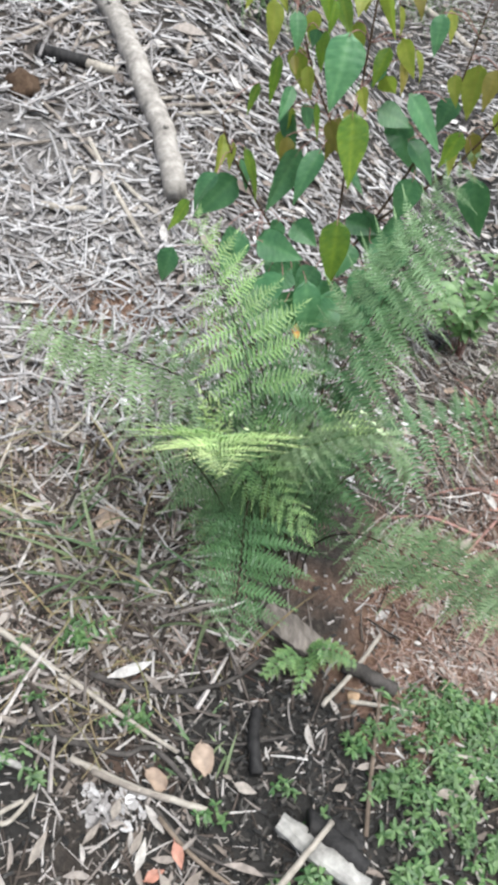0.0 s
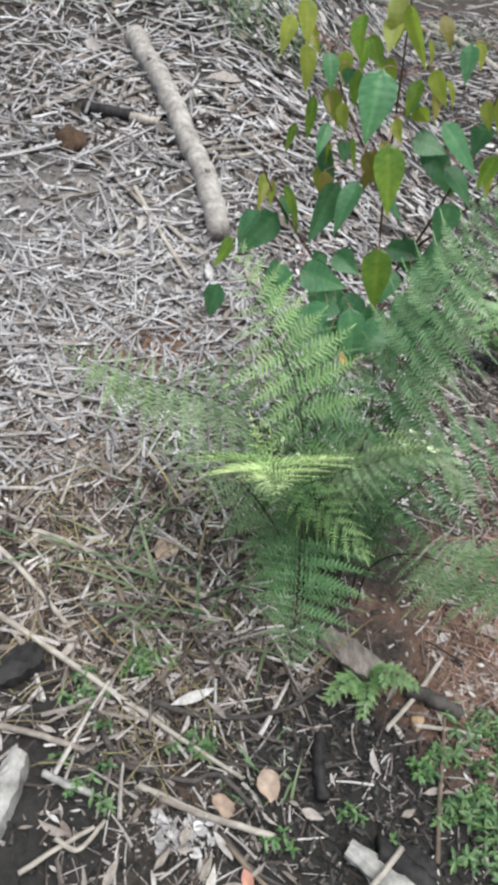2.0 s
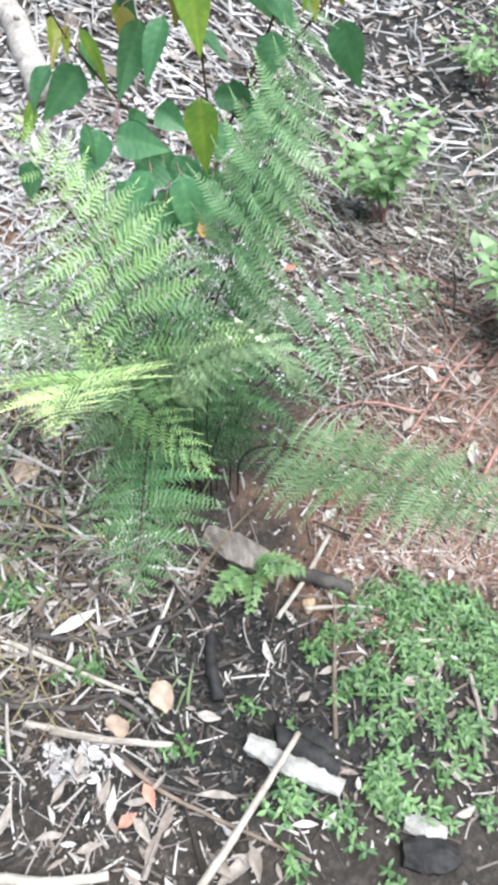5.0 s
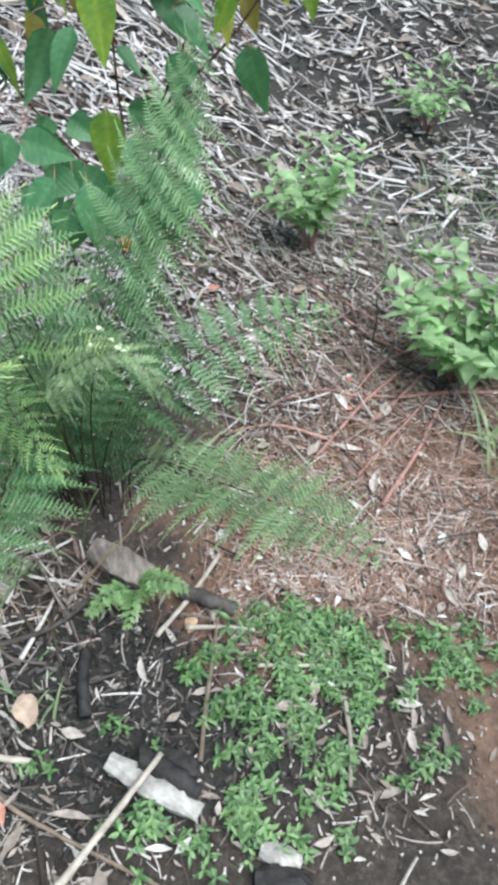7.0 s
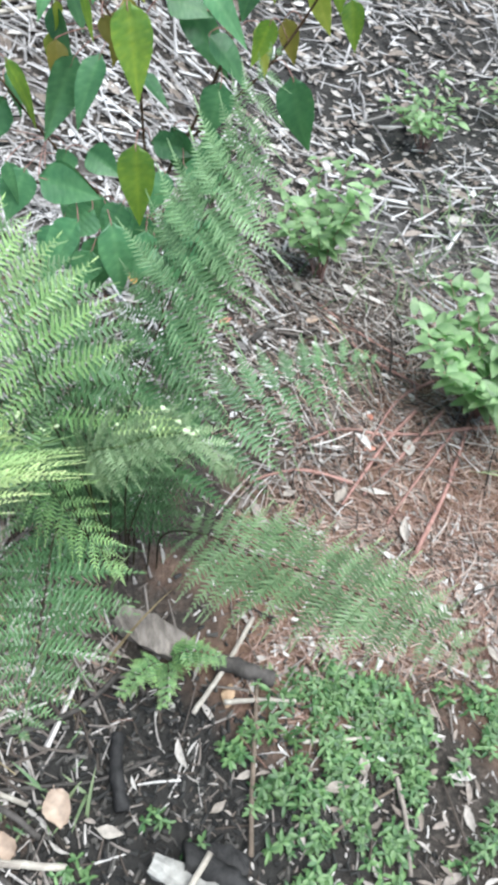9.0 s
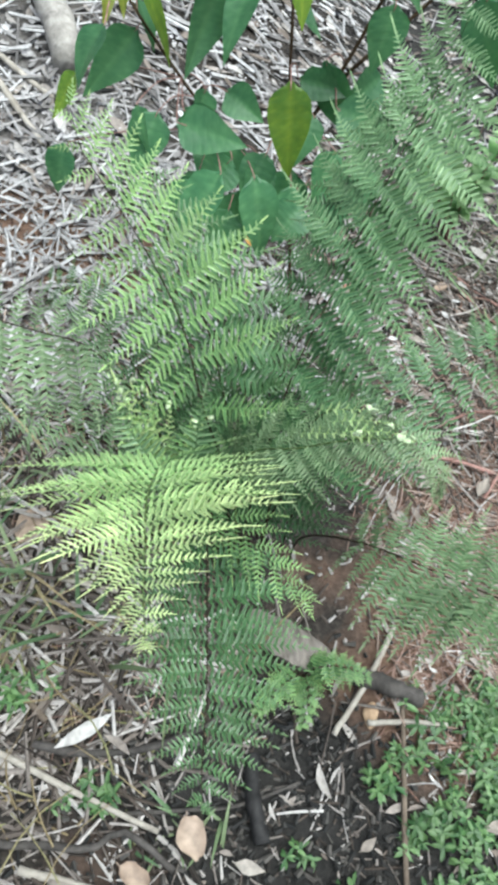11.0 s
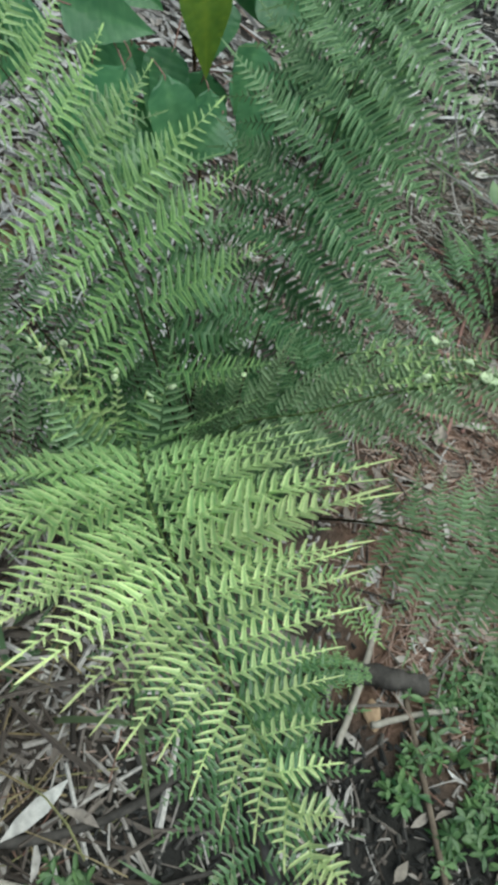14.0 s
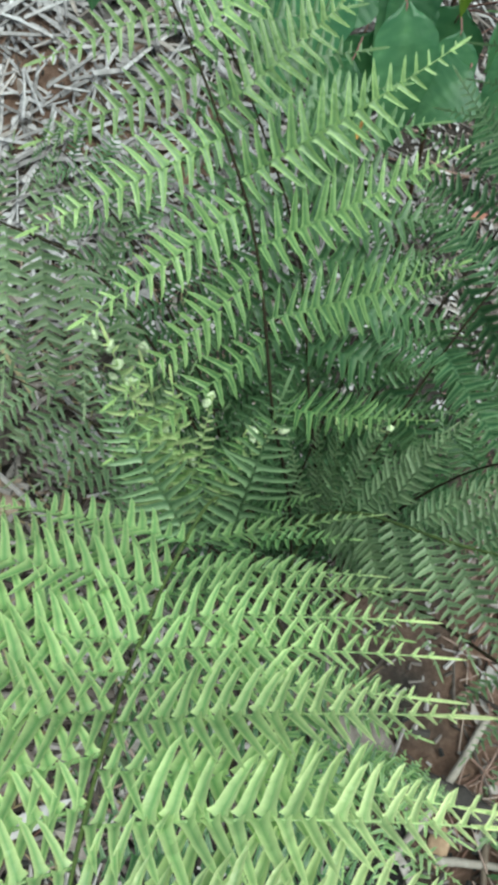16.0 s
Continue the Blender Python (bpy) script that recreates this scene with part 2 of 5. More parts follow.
def tube(verts, faces, path, radii, sides=6, rough=0.0, rng=random):
    """Adds a closed, tapering tube round the path."""
    start, up = len(verts), Vector((0.13, 0.21, 0.97))
    n = len(path)
    for i, p in enumerate(path):
        d = (path[min(i + 1, n - 1)] - path[max(i - 1, 0)]).normalized()
        s = d.cross(up)
        if s.length < 0.1:
            s = d.cross(Vector((1, 0, 0)))
        s.normalize()
        u = s.cross(d)
        for k in range(sides):
            a = 2 * math.pi * k / sides
            r = radii[i] * (1 + rough * rng.uniform(-1, 1))
            verts.append(p + s * (r * math.cos(a)) + u * (r * math.sin(a)))
    for i in range(n - 1):
        for k in range(sides):
            a, b = start + i * sides + k, start + i * sides + (k + 1) % sides
            faces.append((a, b, b + sides, a + sides))
    faces.append(tuple(start + k for k in reversed(range(sides))))
    faces.append(tuple(start + (n - 1) * sides + k for k in range(sides)))


def thing(name, label, category, group="", at=(0, 0, 0)):
    ob = new(name)
    ob.location = at
    ob.empty_display_size = 0.05
    return tagged(ob, label, category, group)


# ---- the ground ----
RED_PATCHES = [(0.62, 0.98, 0.45, 0.30), (0.95, 1.25, 0.35, 0.35), (0.33, 0.78, 0.22, 0.16), (0.9, 0.55, 0.2, 0.3), (-0.3, 1.75, 0.4, 0.15), (-0.12, 0.62, 0.16, 0.1)]
DUST_PATCHES = [(-0.8, 2.1, 0.9, 0.75), (1.3, 2.3, 0.6, 0.5)]
ASH_PATCHES = [(-0.01, 0.665, 0.29, 0.15), (0.1, 0.5, 0.4, 0.13), (1.6, 3.6, 1.2, 1.6), (0.2, 4.8, 1.6, 1.5), (1.15, 0.45, 0.35, 0.3), (-0.52, 0.52, 0.2, 0.2), (-0.46, 0.72, 0.15, 0.12)]


def patch(patches, x, y):
    return max(math.exp(-((x - cx) / sx) ** 2 - ((y - cy) / sy) ** 2) for cx, cy, sx, sy in patches)


def build_ground():
    def steps(low, high, fine, far):
        a = list(np.arange(low, high, fine))
        grow, x = fine, high
        up = []
        while x < far:
            up.append(x)
            grow *= 1.22
            x += grow
        grow, x, down = fine, low, []
        while x > -far:
            grow *= 1.22
            x -= grow
            down.append(x)
        return down[::-1] + a + up
    xs, ys = steps(-1.6, 2.0, 0.022, 400), steps(0.1, 3.2, 0.022, 400)
    verts, kinds = [], []
    for y in ys:
        for x in xs:
            far = max(0.0, math.hypot(x, y) - 25)
            z = slope(max(-25, min(25, x)), y) + bumps(x, y) if far else ground(x, y)
            if -2 < x < 3 and 0 < y < 5:
                z += 0.004 * noise.noise((x * 37, y * 37, 2.0))
            verts.append((x, y, z))
            kinds += [patch(RED_PATCHES, x, y), patch(ASH_PATCHES, x, y), 0.75 * patch(DUST_PATCHES, x, y), 1.0]
    w = len(xs)
    faces = [(j * w + i, j * w + i + 1, (j + 1) * w + i + 1, (j + 1) * w + i) for j in range(len(ys) - 1) for i in range(w - 1)]
    ob = mesh_object("ground", verts, faces, SOIL)
    a = ob.data.color_attributes.new("ground_kind", "FLOAT_COLOR", "POINT")
    a.data.foreach_set("color", np.array(kinds, dtype=np.float32))
    tagged(ob, "sloping dark forest soil with red-brown and burnt patches", "ground", kind="structure")


build_ground()


# ---- the fern ----
PINNULE = [(0.0, 1.7, 0.0), (0.10, 1.1, 0.005), (0.42, 0.82, 0.015), (0.76, 0.5, 0.035), (1.0, 0.0, 0.06)]


def pinna_data(length, count, reach, width, droop, sweep, youth, rng, down, rise, tail=0.14):
    """Mesh of one pinna along +x: a thin midrib and two rows of narrow pinnules."""
    verts, faces, young = [], [], []

    def spine(s):
        return Vector((length * s, sweep * length * s * s, 0)) + down * (droop * length * s * s)

    for side in (1, -1):
        for k in range(count):
            s = (k + 0.35 + 0.3 * (side > 0)) / count * (1 - 0.8 * tail)
            shape = min(1.0, 0.68 + 1.8 * s) * min(1.0, 1.45 * (1 - s - 0.7 * tail) / (1 - tail) + 0.1)
            size = reach * shape * rng.uniform(0.88, 1.1)
            if size < reach * 0.06:
                continue
            p, ahead = spine(s), (spine(s + 0.02) - spine(s)).normalized()
            out = Vector((-ahead.y, ahead.x, 0)).normalized() * side
            lean = radians(rng.uniform(70, 84) - 18 * s)
            first = len(verts)
            lift, twist = rng.uniform(*rise), rng.uniform(-0.3, 0.3)
            for u, w, sag in PINNULE:
                a = lean - 0.07 * u * u
                d = out * math.sin(a) + ahead * math.cos(a)
                c = p + d * (size * u) + Vector((0, 0, size * (lift * u - 1.6 * sag * u)))
                across = (ahead * math.sin(a) - out * math.cos(a)) * (width * size * 0.5 * w + 0.0002 * (u < 1))
                across.z += twist * across.length
                y = youth[0] + (youth[1] - youth[0]) * min(1.0, 0.7 * s * s + 0.45 * u * s)
                if u == 1.0:
                    verts.append(c)
                    young.append(min(1.0, y + 0.1))
                else:
                    raised = Vector((0, 0, 0.34 * width * size * w))
                    verts.extend((c + across + raised, c, c - across + raised))
                    # Pale margins, partly painted edge highlight; darker midline as crease shade.
                    young.extend((min(1.0, y + 0.3), max(0.0, y - 0.25), min(1.0, y + 0.3)))
            for r in range(3):
                a = first + 3 * r
                faces += [(a, a + 1, a + 4, a + 3), (a + 1, a + 2, a + 5, a + 4)]
            a = first + 9
            faces += [(a, a + 1, a + 3), (a + 1, a + 2, a + 3)]
    # the undivided pale blade at the tip
    first = len(verts)
    wide = min(0.0010, reach * 0.05)
    for s, w in ((1 - 1.7 * tail, 0.6), (1 - 0.7 * tail, 1.0), (1.0, 0.75)):
        p, ahead = spine(s), (spine(s + 0.02) - spine(s)).normalized()
        out = Vector((-ahead.y, ahead.x, 0)).normalized() * (wide * w)
        verts.extend((p + out, p - out))
    verts.append(spine(1 + 0.35 * tail))
    faces += [(first, first + 1, first + 3, first + 2), (first + 2, first + 3, first + 5, first + 4), (first + 4, first + 5, first + 6)]
    tip = min(1.0, youth[1] + 0.1)
    young += [youth[1], youth[1], tip, tip, tip, tip, tip]
    n0 = len(verts)
    path = [spine(k / 7) for k in range(8)]
    tube(verts, faces, path, [0.0007 * (1 - 0.7 * k / 7) * max(0.6, min(1.3, length / 0.12)) for k in range(8)], 4)
    young += [0.6 * youth[0] + (youth[1] - youth[0]) * ((i // 4) / 7) * 0.7 for i in range(len(verts) - n0)]
    return verts, faces, young


def frond(fern, points, start, width, pairs, mat, facing=(0, 0, 1), droop=0.25, angle=90, fold=12, youth=(0.0, 0.3), thick=0.002,
          pinnules=20, ratio=0.135, slender=0.22, sweep=0.10, label="", seed=0, base_bulge=0.85, taper=0.52, swing=45, level=0.35, green=False, rise=(0.0, 0.4), crowd=0.9, tail=0.14, grow=0.25,
          right=None, left=None, limp=8, ahead=(0.0, 0.0)):
    """One frond of the fern: a stalk through the points, and pinnae in pairs from 'start' of it (0 to 1, or the number of a point) to the tip.
    'right' and 'left' are the outlines of the blade, along which the pinnae end ('ahead': how far they sweep forward there); without them, width and angle shape it."""
    rng = random.Random(seed)
    origin = fern.location
    n = 60
    path = [p - origin for p in smooth_path(points, n)]
    if start >= 1:
        first = Vector(points[start]) - origin
        start = min(range(n), key=lambda i: (path[i] - first).length) / n
    edges = [[p - origin for p in smooth_path(e, n)] for e in (right, left)] if right else None
    verts, faces = [], []
    tube(verts, faces, path, [thick * (1 - 0.85 * (k / n) ** 1.3) for k in range(n + 1)], 6)
    stalk = mesh_object("frond", verts, faces, RACHIS_GREEN if green else RACHIS, fern, label)
    for k in range(pairs):
        f = (k / pairs) ** crowd
        for side in (1, -1):
            g = min(1.0, f + (0.35 if side > 0 else 0.0) / pairs)
            s = start + (1 - start) * g
            i = min(n - 1, int(s * n))
            at = path[i].lerp(path[i + 1], s * n - i)
            t = (path[min(n, i + 2)] - path[max(0, i - 1)]).normalized()
            up = Vector(facing)
            up = (up - t * up.dot(t)).normalized()
            arch, forth = droop * rng.uniform(0.6, 1.3), sweep
            if edges:
                edge = edges[0 if side > 0 else 1]
                h = g + ahead[0 if side > 0 else 1] * (1 - g) * g * 4
                j = max(0, min(n - 1, int(h * n)))
                aim = edge[j].lerp(edge[j + 1], h * n - j) - at
                long = aim.length * rng.uniform(0.93, 1.05)
                if long < 0.005:
                    continue
                aim += Vector((0, 0, arch * long)) - t * (forth * long) + up * (math.sin(radians(rng.uniform(-limp, limp))) * long)
                x = aim.normalized()
                over = t.cross(x).normalized()
                up = over if over.dot(up) > 0 else -over
            else:
                out = t.cross(up) * side
                long = width * (base_bulge + (1 - base_bulge) * min(1, f * 6)) * (1 - 0.97 * f) ** taper * rng.uniform(0.9, 1.08)
                if long < 0.005:
                    continue
                a = radians(angle - swing * f * f + rng.uniform(-6, 6))
                d = radians(fold * (1 - f) + rng.uniform(-10, 10))
                x = ((out * math.cos(d) - up * math.sin(d)) * math.sin(a) + t * math.cos(a)).normalized()
            z = up * (1 - level) + Vector((rng.uniform(-0.12, 0.12), rng.uniform(-0.12, 0.12), level))
            z = (z - x * z.dot(x)).normalized()
            y = z.cross(x)
            forward = forth * (1 if y.dot(t) > 0 else -1)
            full = max(width, long)
            count = max(4, round(pinnules * (long / full) ** 0.6))
            young = youth[0] + (youth[1] - youth[0]) * f
            v, q, c = pinna_data(long, count, max(0.007, long * ratio * (1 + grow * f)), slender, arch, forward,
                                 (young * 0.7, min(1.0, young + 0.45)), rng,
                                 Matrix((x, y, z)) @ Vector((0, 0, -1)), rise, tail * (0.3 + 0.9 * f))
            leaf = mesh_object("pinna", v, q, mat, stalk, youth=c)
            leaf.matrix_local = Matrix((x, y, z)).transposed().to_4x4()
            leaf.location = at


def curl_data():
    """A tight, woolly, pale coil: the tip of a pinna that has not unrolled."""
    verts, faces = [], []
    path = []
    for k in range(15):
        a, r = k * 0.75, 0.0042 * (1 - k / 18)
        path.append(Vector((r * math.cos(a), r * math.sin(a), 0.0012 * math.sin(k * 0.9))))
    tube(verts, faces, path, [0.0015 + 0.0007 * (k % 2) for k in range(15)], 5)
    ob = mesh_object("crozier", verts, faces, CROZIER, youth=[0.4] * len(verts))
    me = ob.data
    bpy.data.objects.remove(ob)
    return me


CURL = curl_data()
def lone_pinna(fern, base, tip, facing, mat, pinnules=12, ratio=0.2, slender=0.22, youth=(0.2, 0.7), droop=0.15, curls=0, seed=0, label=""):
    """A single pinna that rises from the heart of the fern, with pale coils at its end where it is still unrolling."""
    rng = random.Random(seed)
    base, tip = Vector(base) - fern.location, Vector(tip) - fern.location
    x = tip - base + Vector((0, 0, droop * (tip - base).length))
    long = x.length
    x.normalize()
    z = Vector(facing)
    z = (z - x * z.dot(x)).normalized()
    y = z.cross(x)
    v, q, c = pinna_data(long, pinnules, long * ratio, slender, droop, 0.0, youth, rng, Matrix((x, y, z)) @ Vector((0, 0, -1)), (0.1, 0.5), 0.08)
    leaf = mesh_object("frond", v, q, mat, fern, label, youth=c)
    leaf.matrix_local = Matrix((x, y, z)).transposed().to_4x4()
    leaf.location = base
    down = Matrix((x, y, z)) @ Vector((0, 0, -droop * long))
    for m in range(curls):
        hook = new("crozier", CURL)
        hook.parent = leaf
        hook.location = Vector((long * (1 - 0.05 * m), 0, 0)) + down + Vector((rng.uniform(-0.004, 0.004), rng.uniform(-0.005, 0.005), rng.uniform(-0.003, 0.004)))
        hook.rotation_euler = (rng.uniform(0, 6), rng.uniform(0, 6), rng.uniform(0, 6))
        hook.scale = [rng.uniform(0.5, 1.0)] * 3


def moved(points, x, y, z):
    return [(px + x, py + y, pz + z) for px, py, pz in points]


fern = thing("fern", "bushy green bracken fern with arching feathery fronds and dark stalks", "fern", at=(0.03, 0.96, ground(0.03, 0.96)))
FOOT = ground(0.03, 0.96) - 0.01
frond(fern, [(0.0, 1.02, FOOT), (0.0, 1.02, 0.3), (-0.02, 0.93, 0.53), (-0.032, 0.85, 0.635), (-0.04, 0.75, 0.726), (-0.038, 0.665, 0.78), (-0.035, 0.61, 0.815), (-0.031, 0.556, 0.846)],
      3, 0.14, 21, FERN_YOUNG, (0, 0.55, 0.83), 0.05, youth=(0.0, 0.85), seed=1, ratio=0.2, pinnules=20, slender=0.14, level=0.05, tail=0.16, crowd=0.82, grow=0.1, rise=(0.1, 0.35), green=True, ahead=(-0.03, 0.1), thick=0.0018, label="light green young frond with lime tips",
      right=[(0.06, 0.86, 0.64), (0.078, 0.745, 0.725), (0.072, 0.705, 0.752), (0.045, 0.675, 0.772), (0.015, 0.635, 0.798), (-0.008, 0.60, 0.82), (-0.031, 0.548, 0.85)],
      left=[(-0.165, 0.88, 0.64), (-0.178, 0.79, 0.70), (-0.165, 0.72, 0.745), (-0.134, 0.683, 0.768), (-0.1, 0.64, 0.794), (-0.064, 0.598, 0.82), (-0.031, 0.548, 0.85)])
frond(fern, [(0.0, 1.02, FOOT), (0.0, 1.0, 0.35), (-0.005, 0.91, 0.53), (0.015, 0.83, 0.58), (0.05, 0.76, 0.59), (0.095, 0.695, 0.575)],
      2, 0.085, 11, FERN, (-0.2, -0.5, 1), 0.08, 62, 8, (0.15, 0.7), seed=21, slender=0.19, ratio=0.16, pinnules=13, label="light green drooping frond with lime tips")
frond(fern, [(0.01, 1.02, FOOT), (0.01, 0.99, 0.28), (0.005, 0.92, 0.42), (-0.005, 0.83, 0.474), (-0.012, 0.72, 0.503), (-0.018, 0.64, 0.52), (-0.026, 0.58, 0.535), (-0.03, 0.53, 0.545)],
      3, 0.12, 16, FERN_DARK, (0, -0.4, 0.9), 0.06, youth=(0.05, 0.4), seed=2, tail=0.06, ratio=0.16, pinnules=17, slender=0.22, level=0.1, rise=(0.1, 0.45), label="dark green drooping frond",
      right=[(0.1, 0.85, 0.425), (0.112, 0.765, 0.445), (0.095, 0.69, 0.467), (0.065, 0.62, 0.49), (0.03, 0.565, 0.515), (-0.03, 0.525, 0.547)],
      left=[(-0.1, 0.82, 0.49), (-0.106, 0.73, 0.53), (-0.097, 0.665, 0.546), (-0.08, 0.605, 0.55), (-0.06, 0.56, 0.555), (-0.03, 0.525, 0.547)])
UPRIGHT = dict( level=0.08, crowd=0.75, rise=(-0.05, 0.3), droop=0.1)
TALL = [(0.05, 1.03, FOOT), (0.03, 0.99, 0.40), (0.012, 0.975, 0.56), (-0.002, 1.021, 0.671), (-0.03, 1.061, 0.743), (-0.063, 1.092, 0.807), (-0.08, 1.108, 0.842), (-0.085, 1.14, 0.886)]
TALL_RIGHT = [(0.13, 0.99, 0.48), (0.155, 1.05, 0.59), (0.135, 1.11, 0.674), (0.101, 1.137, 0.734), (0.057, 1.145, 0.778), (0.025, 1.153, 0.814), (-0.004, 1.157, 0.842), (-0.045, 1.16, 0.88), (-0.088, 1.15, 0.892)]
TALL_LEFT = [(-0.07, 0.90, 0.51), (-0.093, 0.945, 0.635), (-0.12, 0.985, 0.715), (-0.116, 1.005, 0.742), (-0.105, 1.045, 0.781), (-0.11, 1.075, 0.825), (-0.108, 1.12, 0.87), (-0.088, 1.15, 0.892)]
frond(fern, TALL, 2, 0.16, 11, FERN, (0.3, -0.6, 0.7), youth=(0.3, 1.0), seed=3, tail=0.08, ahead=(0.12, -0.015), label="green upright frond with lime tip", right=TALL_RIGHT, left=TALL_LEFT, ratio=0.165, pinnules=17, slender=0.16, limp=17, **UPRIGHT)
DARK = [(0.03, 1.02, FOOT), (0.07, 1.0, 0.35), (0.13, 1.04, 0.53), (0.19, 1.087, 0.63), (0.232, 1.12, 0.70), (0.275, 1.145, 0.775), (0.313, 1.17, 0.83), (0.345, 1.195, 0.89), (0.368, 1.203, 0.93), (0.386, 1.205, 0.968)]
DARK_RIGHT = [(0.22, 0.92, 0.46), (0.27, 0.945, 0.56), (0.302, 0.985, 0.637), (0.327, 1.019, 0.696), (0.362, 1.034, 0.746), (0.375, 1.09, 0.81), (0.385, 1.14, 0.875), (0.392, 1.166, 0.911), (0.388, 1.207, 0.972)]
DARK_LEFT = [(0.06, 1.12, 0.53), (0.085, 1.17, 0.60), (0.109, 1.205, 0.664), (0.142, 1.215, 0.706), (0.172, 1.238, 0.761), (0.205, 1.25, 0.806), (0.251, 1.24, 0.841), (0.278, 1.25, 0.878), (0.329, 1.238, 0.927), (0.388, 1.207, 0.972)]
frond(fern, DARK, 2, 0.15, 14, FERN_MID, (-0.5, -0.6, 0.6), youth=(0.2, 0.85), seed=4, tail=0.2, ahead=(-0.09, 0.1), thick=0.0015, label="dark green upright frond", right=DARK_RIGHT, left=DARK_LEFT, ratio=0.145, pinnules=19, slender=0.2, limp=13, **UPRIGHT)
# Copies of the two upright fronds set behind; dark green stands for interior shade.
frond(fern, moved(TALL, 0.03, 0.06, -0.07), 2, 0.16, 15, FERN_DARK, (0.3, -0.6, 0.7), youth=(0.1, 0.6), seed=34, label="inner frond, dark green to stand for shade in the fern", right=moved(TALL_RIGHT, 0.02, 0.05, -0.09), left=moved(TALL_LEFT, 0.04, 0.07, -0.09), ratio=0.16, pinnules=15, slender=0.27, **UPRIGHT)
frond(fern, moved(DARK, -0.02, 0.05, -0.09)[:-1], 2, 0.15, 16, FERN_DARK, (-0.5, -0.6, 0.6), youth=(0.0, 0.5), seed=35, label="inner frond, dark green to stand for shade in the fern", right=moved(DARK_RIGHT, -0.03, 0.05, -0.1)[:-1], left=moved(DARK_LEFT, 0.0, 0.04, -0.1)[:-2], ratio=0.135, pinnules=18, slender=0.27, **UPRIGHT)
frond(fern, [(0.12, 1.02, FOOT), (0.14, 0.98, 0.22), (0.194, 0.857, 0.399), (0.29, 0.76, 0.445), (0.375, 0.67, 0.487), (0.437, 0.59, 0.52), (0.485, 0.505, 0.545)],
      2, 0.15, 24, FERN_DULL, (0.1, -0.1, 1), 0.1, youth=(0.1, 0.55), seed=5, ratio=0.16, pinnules=19, slender=0.25, level=0.1, rise=(-0.05, 0.3), label="dull green low frond with black stalk",
      right=[(0.14, 0.82, 0.39), (0.165, 0.70, 0.43), (0.24, 0.645, 0.46), (0.30, 0.587, 0.487), (0.345, 0.556, 0.506), (0.40, 0.53, 0.526), (0.487, 0.5, 0.548)],
      left=[(0.22, 0.93, 0.385), (0.283, 0.90, 0.408), (0.35, 0.865, 0.433), (0.40, 0.793, 0.463), (0.459, 0.732, 0.492), (0.494, 0.655, 0.52), (0.505, 0.57, 0.543), (0.487, 0.5, 0.548)])
frond(fern, [(0.1, 1.02, FOOT), (0.15, 1.02, 0.30), (0.26, 1.04, 0.42), (0.40, 1.11, 0.44), (0.52, 1.18, 0.405), (0.62, 1.23, 0.34)],
      0.36, 0.15, 15, FERN_DARK, (0, -0.7, 0.8), 0.4, 88, 8, (0.1, 0.5), seed=6, slender=0.3, pinnules=16, ratio=0.16, label="dull green arching frond")
frond(fern, [(-0.02, 1.04, FOOT), (-0.05, 1.06, 0.38), (-0.115, 1.096, 0.555), (-0.204, 1.132, 0.587), (-0.318, 1.177, 0.605), (-0.41, 1.215, 0.625), (-0.49, 1.25, 0.642)],
      2, 0.14, 16, FERN_DULL, (0.1, -0.75, 0.8), 0.1, youth=(0.45, 0.9), seed=7, slender=0.26, ratio=0.17, pinnules=15, level=0.3, limp=14, label="dull grey-green frond",
      right=[(-0.08, 1.15, 0.625), (-0.15, 1.172, 0.63), (-0.24, 1.207, 0.63), (-0.355, 1.245, 0.636), (-0.43, 1.26, 0.64), (-0.495, 1.252, 0.643)],
      left=[(-0.08, 0.99, 0.50), (-0.157, 1.01, 0.51), (-0.26, 1.045, 0.505), (-0.36, 1.09, 0.53), (-0.44, 1.15, 0.585), (-0.495, 1.252, 0.643)])
frond(fern, [(0.03, 1.0, FOOT), (0.04, 0.96, 0.4), (0.06, 0.91, 0.55), (0.108, 0.86, 0.615), (0.155, 0.82, 0.67), (0.197, 0.786, 0.70), (0.228, 0.775, 0.66), (0.245, 0.785, 0.60)],
      0.48, 0.1, 20, FERN_DULL, (-0.1, -0.5, 1), 0.12, 56, 6, (0.5, 0.9), green=True, seed=8, slender=0.22, ratio=0.15, pinnules=18, label="grey-green frond with a curled pale tip")
frond(fern, [(0.0, 1.03, FOOT), (-0.05, 1.02, 0.3), (-0.12, 1.03, 0.44), (-0.2, 1.05, 0.5), (-0.29, 1.07, 0.51)],
      0.4, 0.13, 14, FERN_DULL, (0, -0.5, 0.9), 0.2, 84, 6, (0.1, 0.5), seed=39, slender=0.24, level=0.2, pinnules=15, ratio=0.16, label="dull grey-green frond")
# Filler fronds in the gaps, coloured dark in place of the shade there.
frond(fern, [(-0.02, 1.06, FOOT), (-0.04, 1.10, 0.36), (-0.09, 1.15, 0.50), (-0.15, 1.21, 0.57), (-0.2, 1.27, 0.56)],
      0.4, 0.15, 14, FERN_DARK, (0, -0.6, 0.8), 0.25, 86, 6, (0.1, 0.5), seed=32, slender=0.2, level=0.2, label="inner frond, dark green to stand for shade in the fern")
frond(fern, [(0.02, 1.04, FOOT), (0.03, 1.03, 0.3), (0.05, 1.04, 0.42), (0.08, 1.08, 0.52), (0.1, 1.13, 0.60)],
      0.35, 0.16, 12, FERN_DARK, (0, -0.7, 0.7), 0.2, 86, 4, (0.1, 0.5), seed=33, slender=0.2, level=0.15, label="inner frond, dark green to stand for shade in the fern")
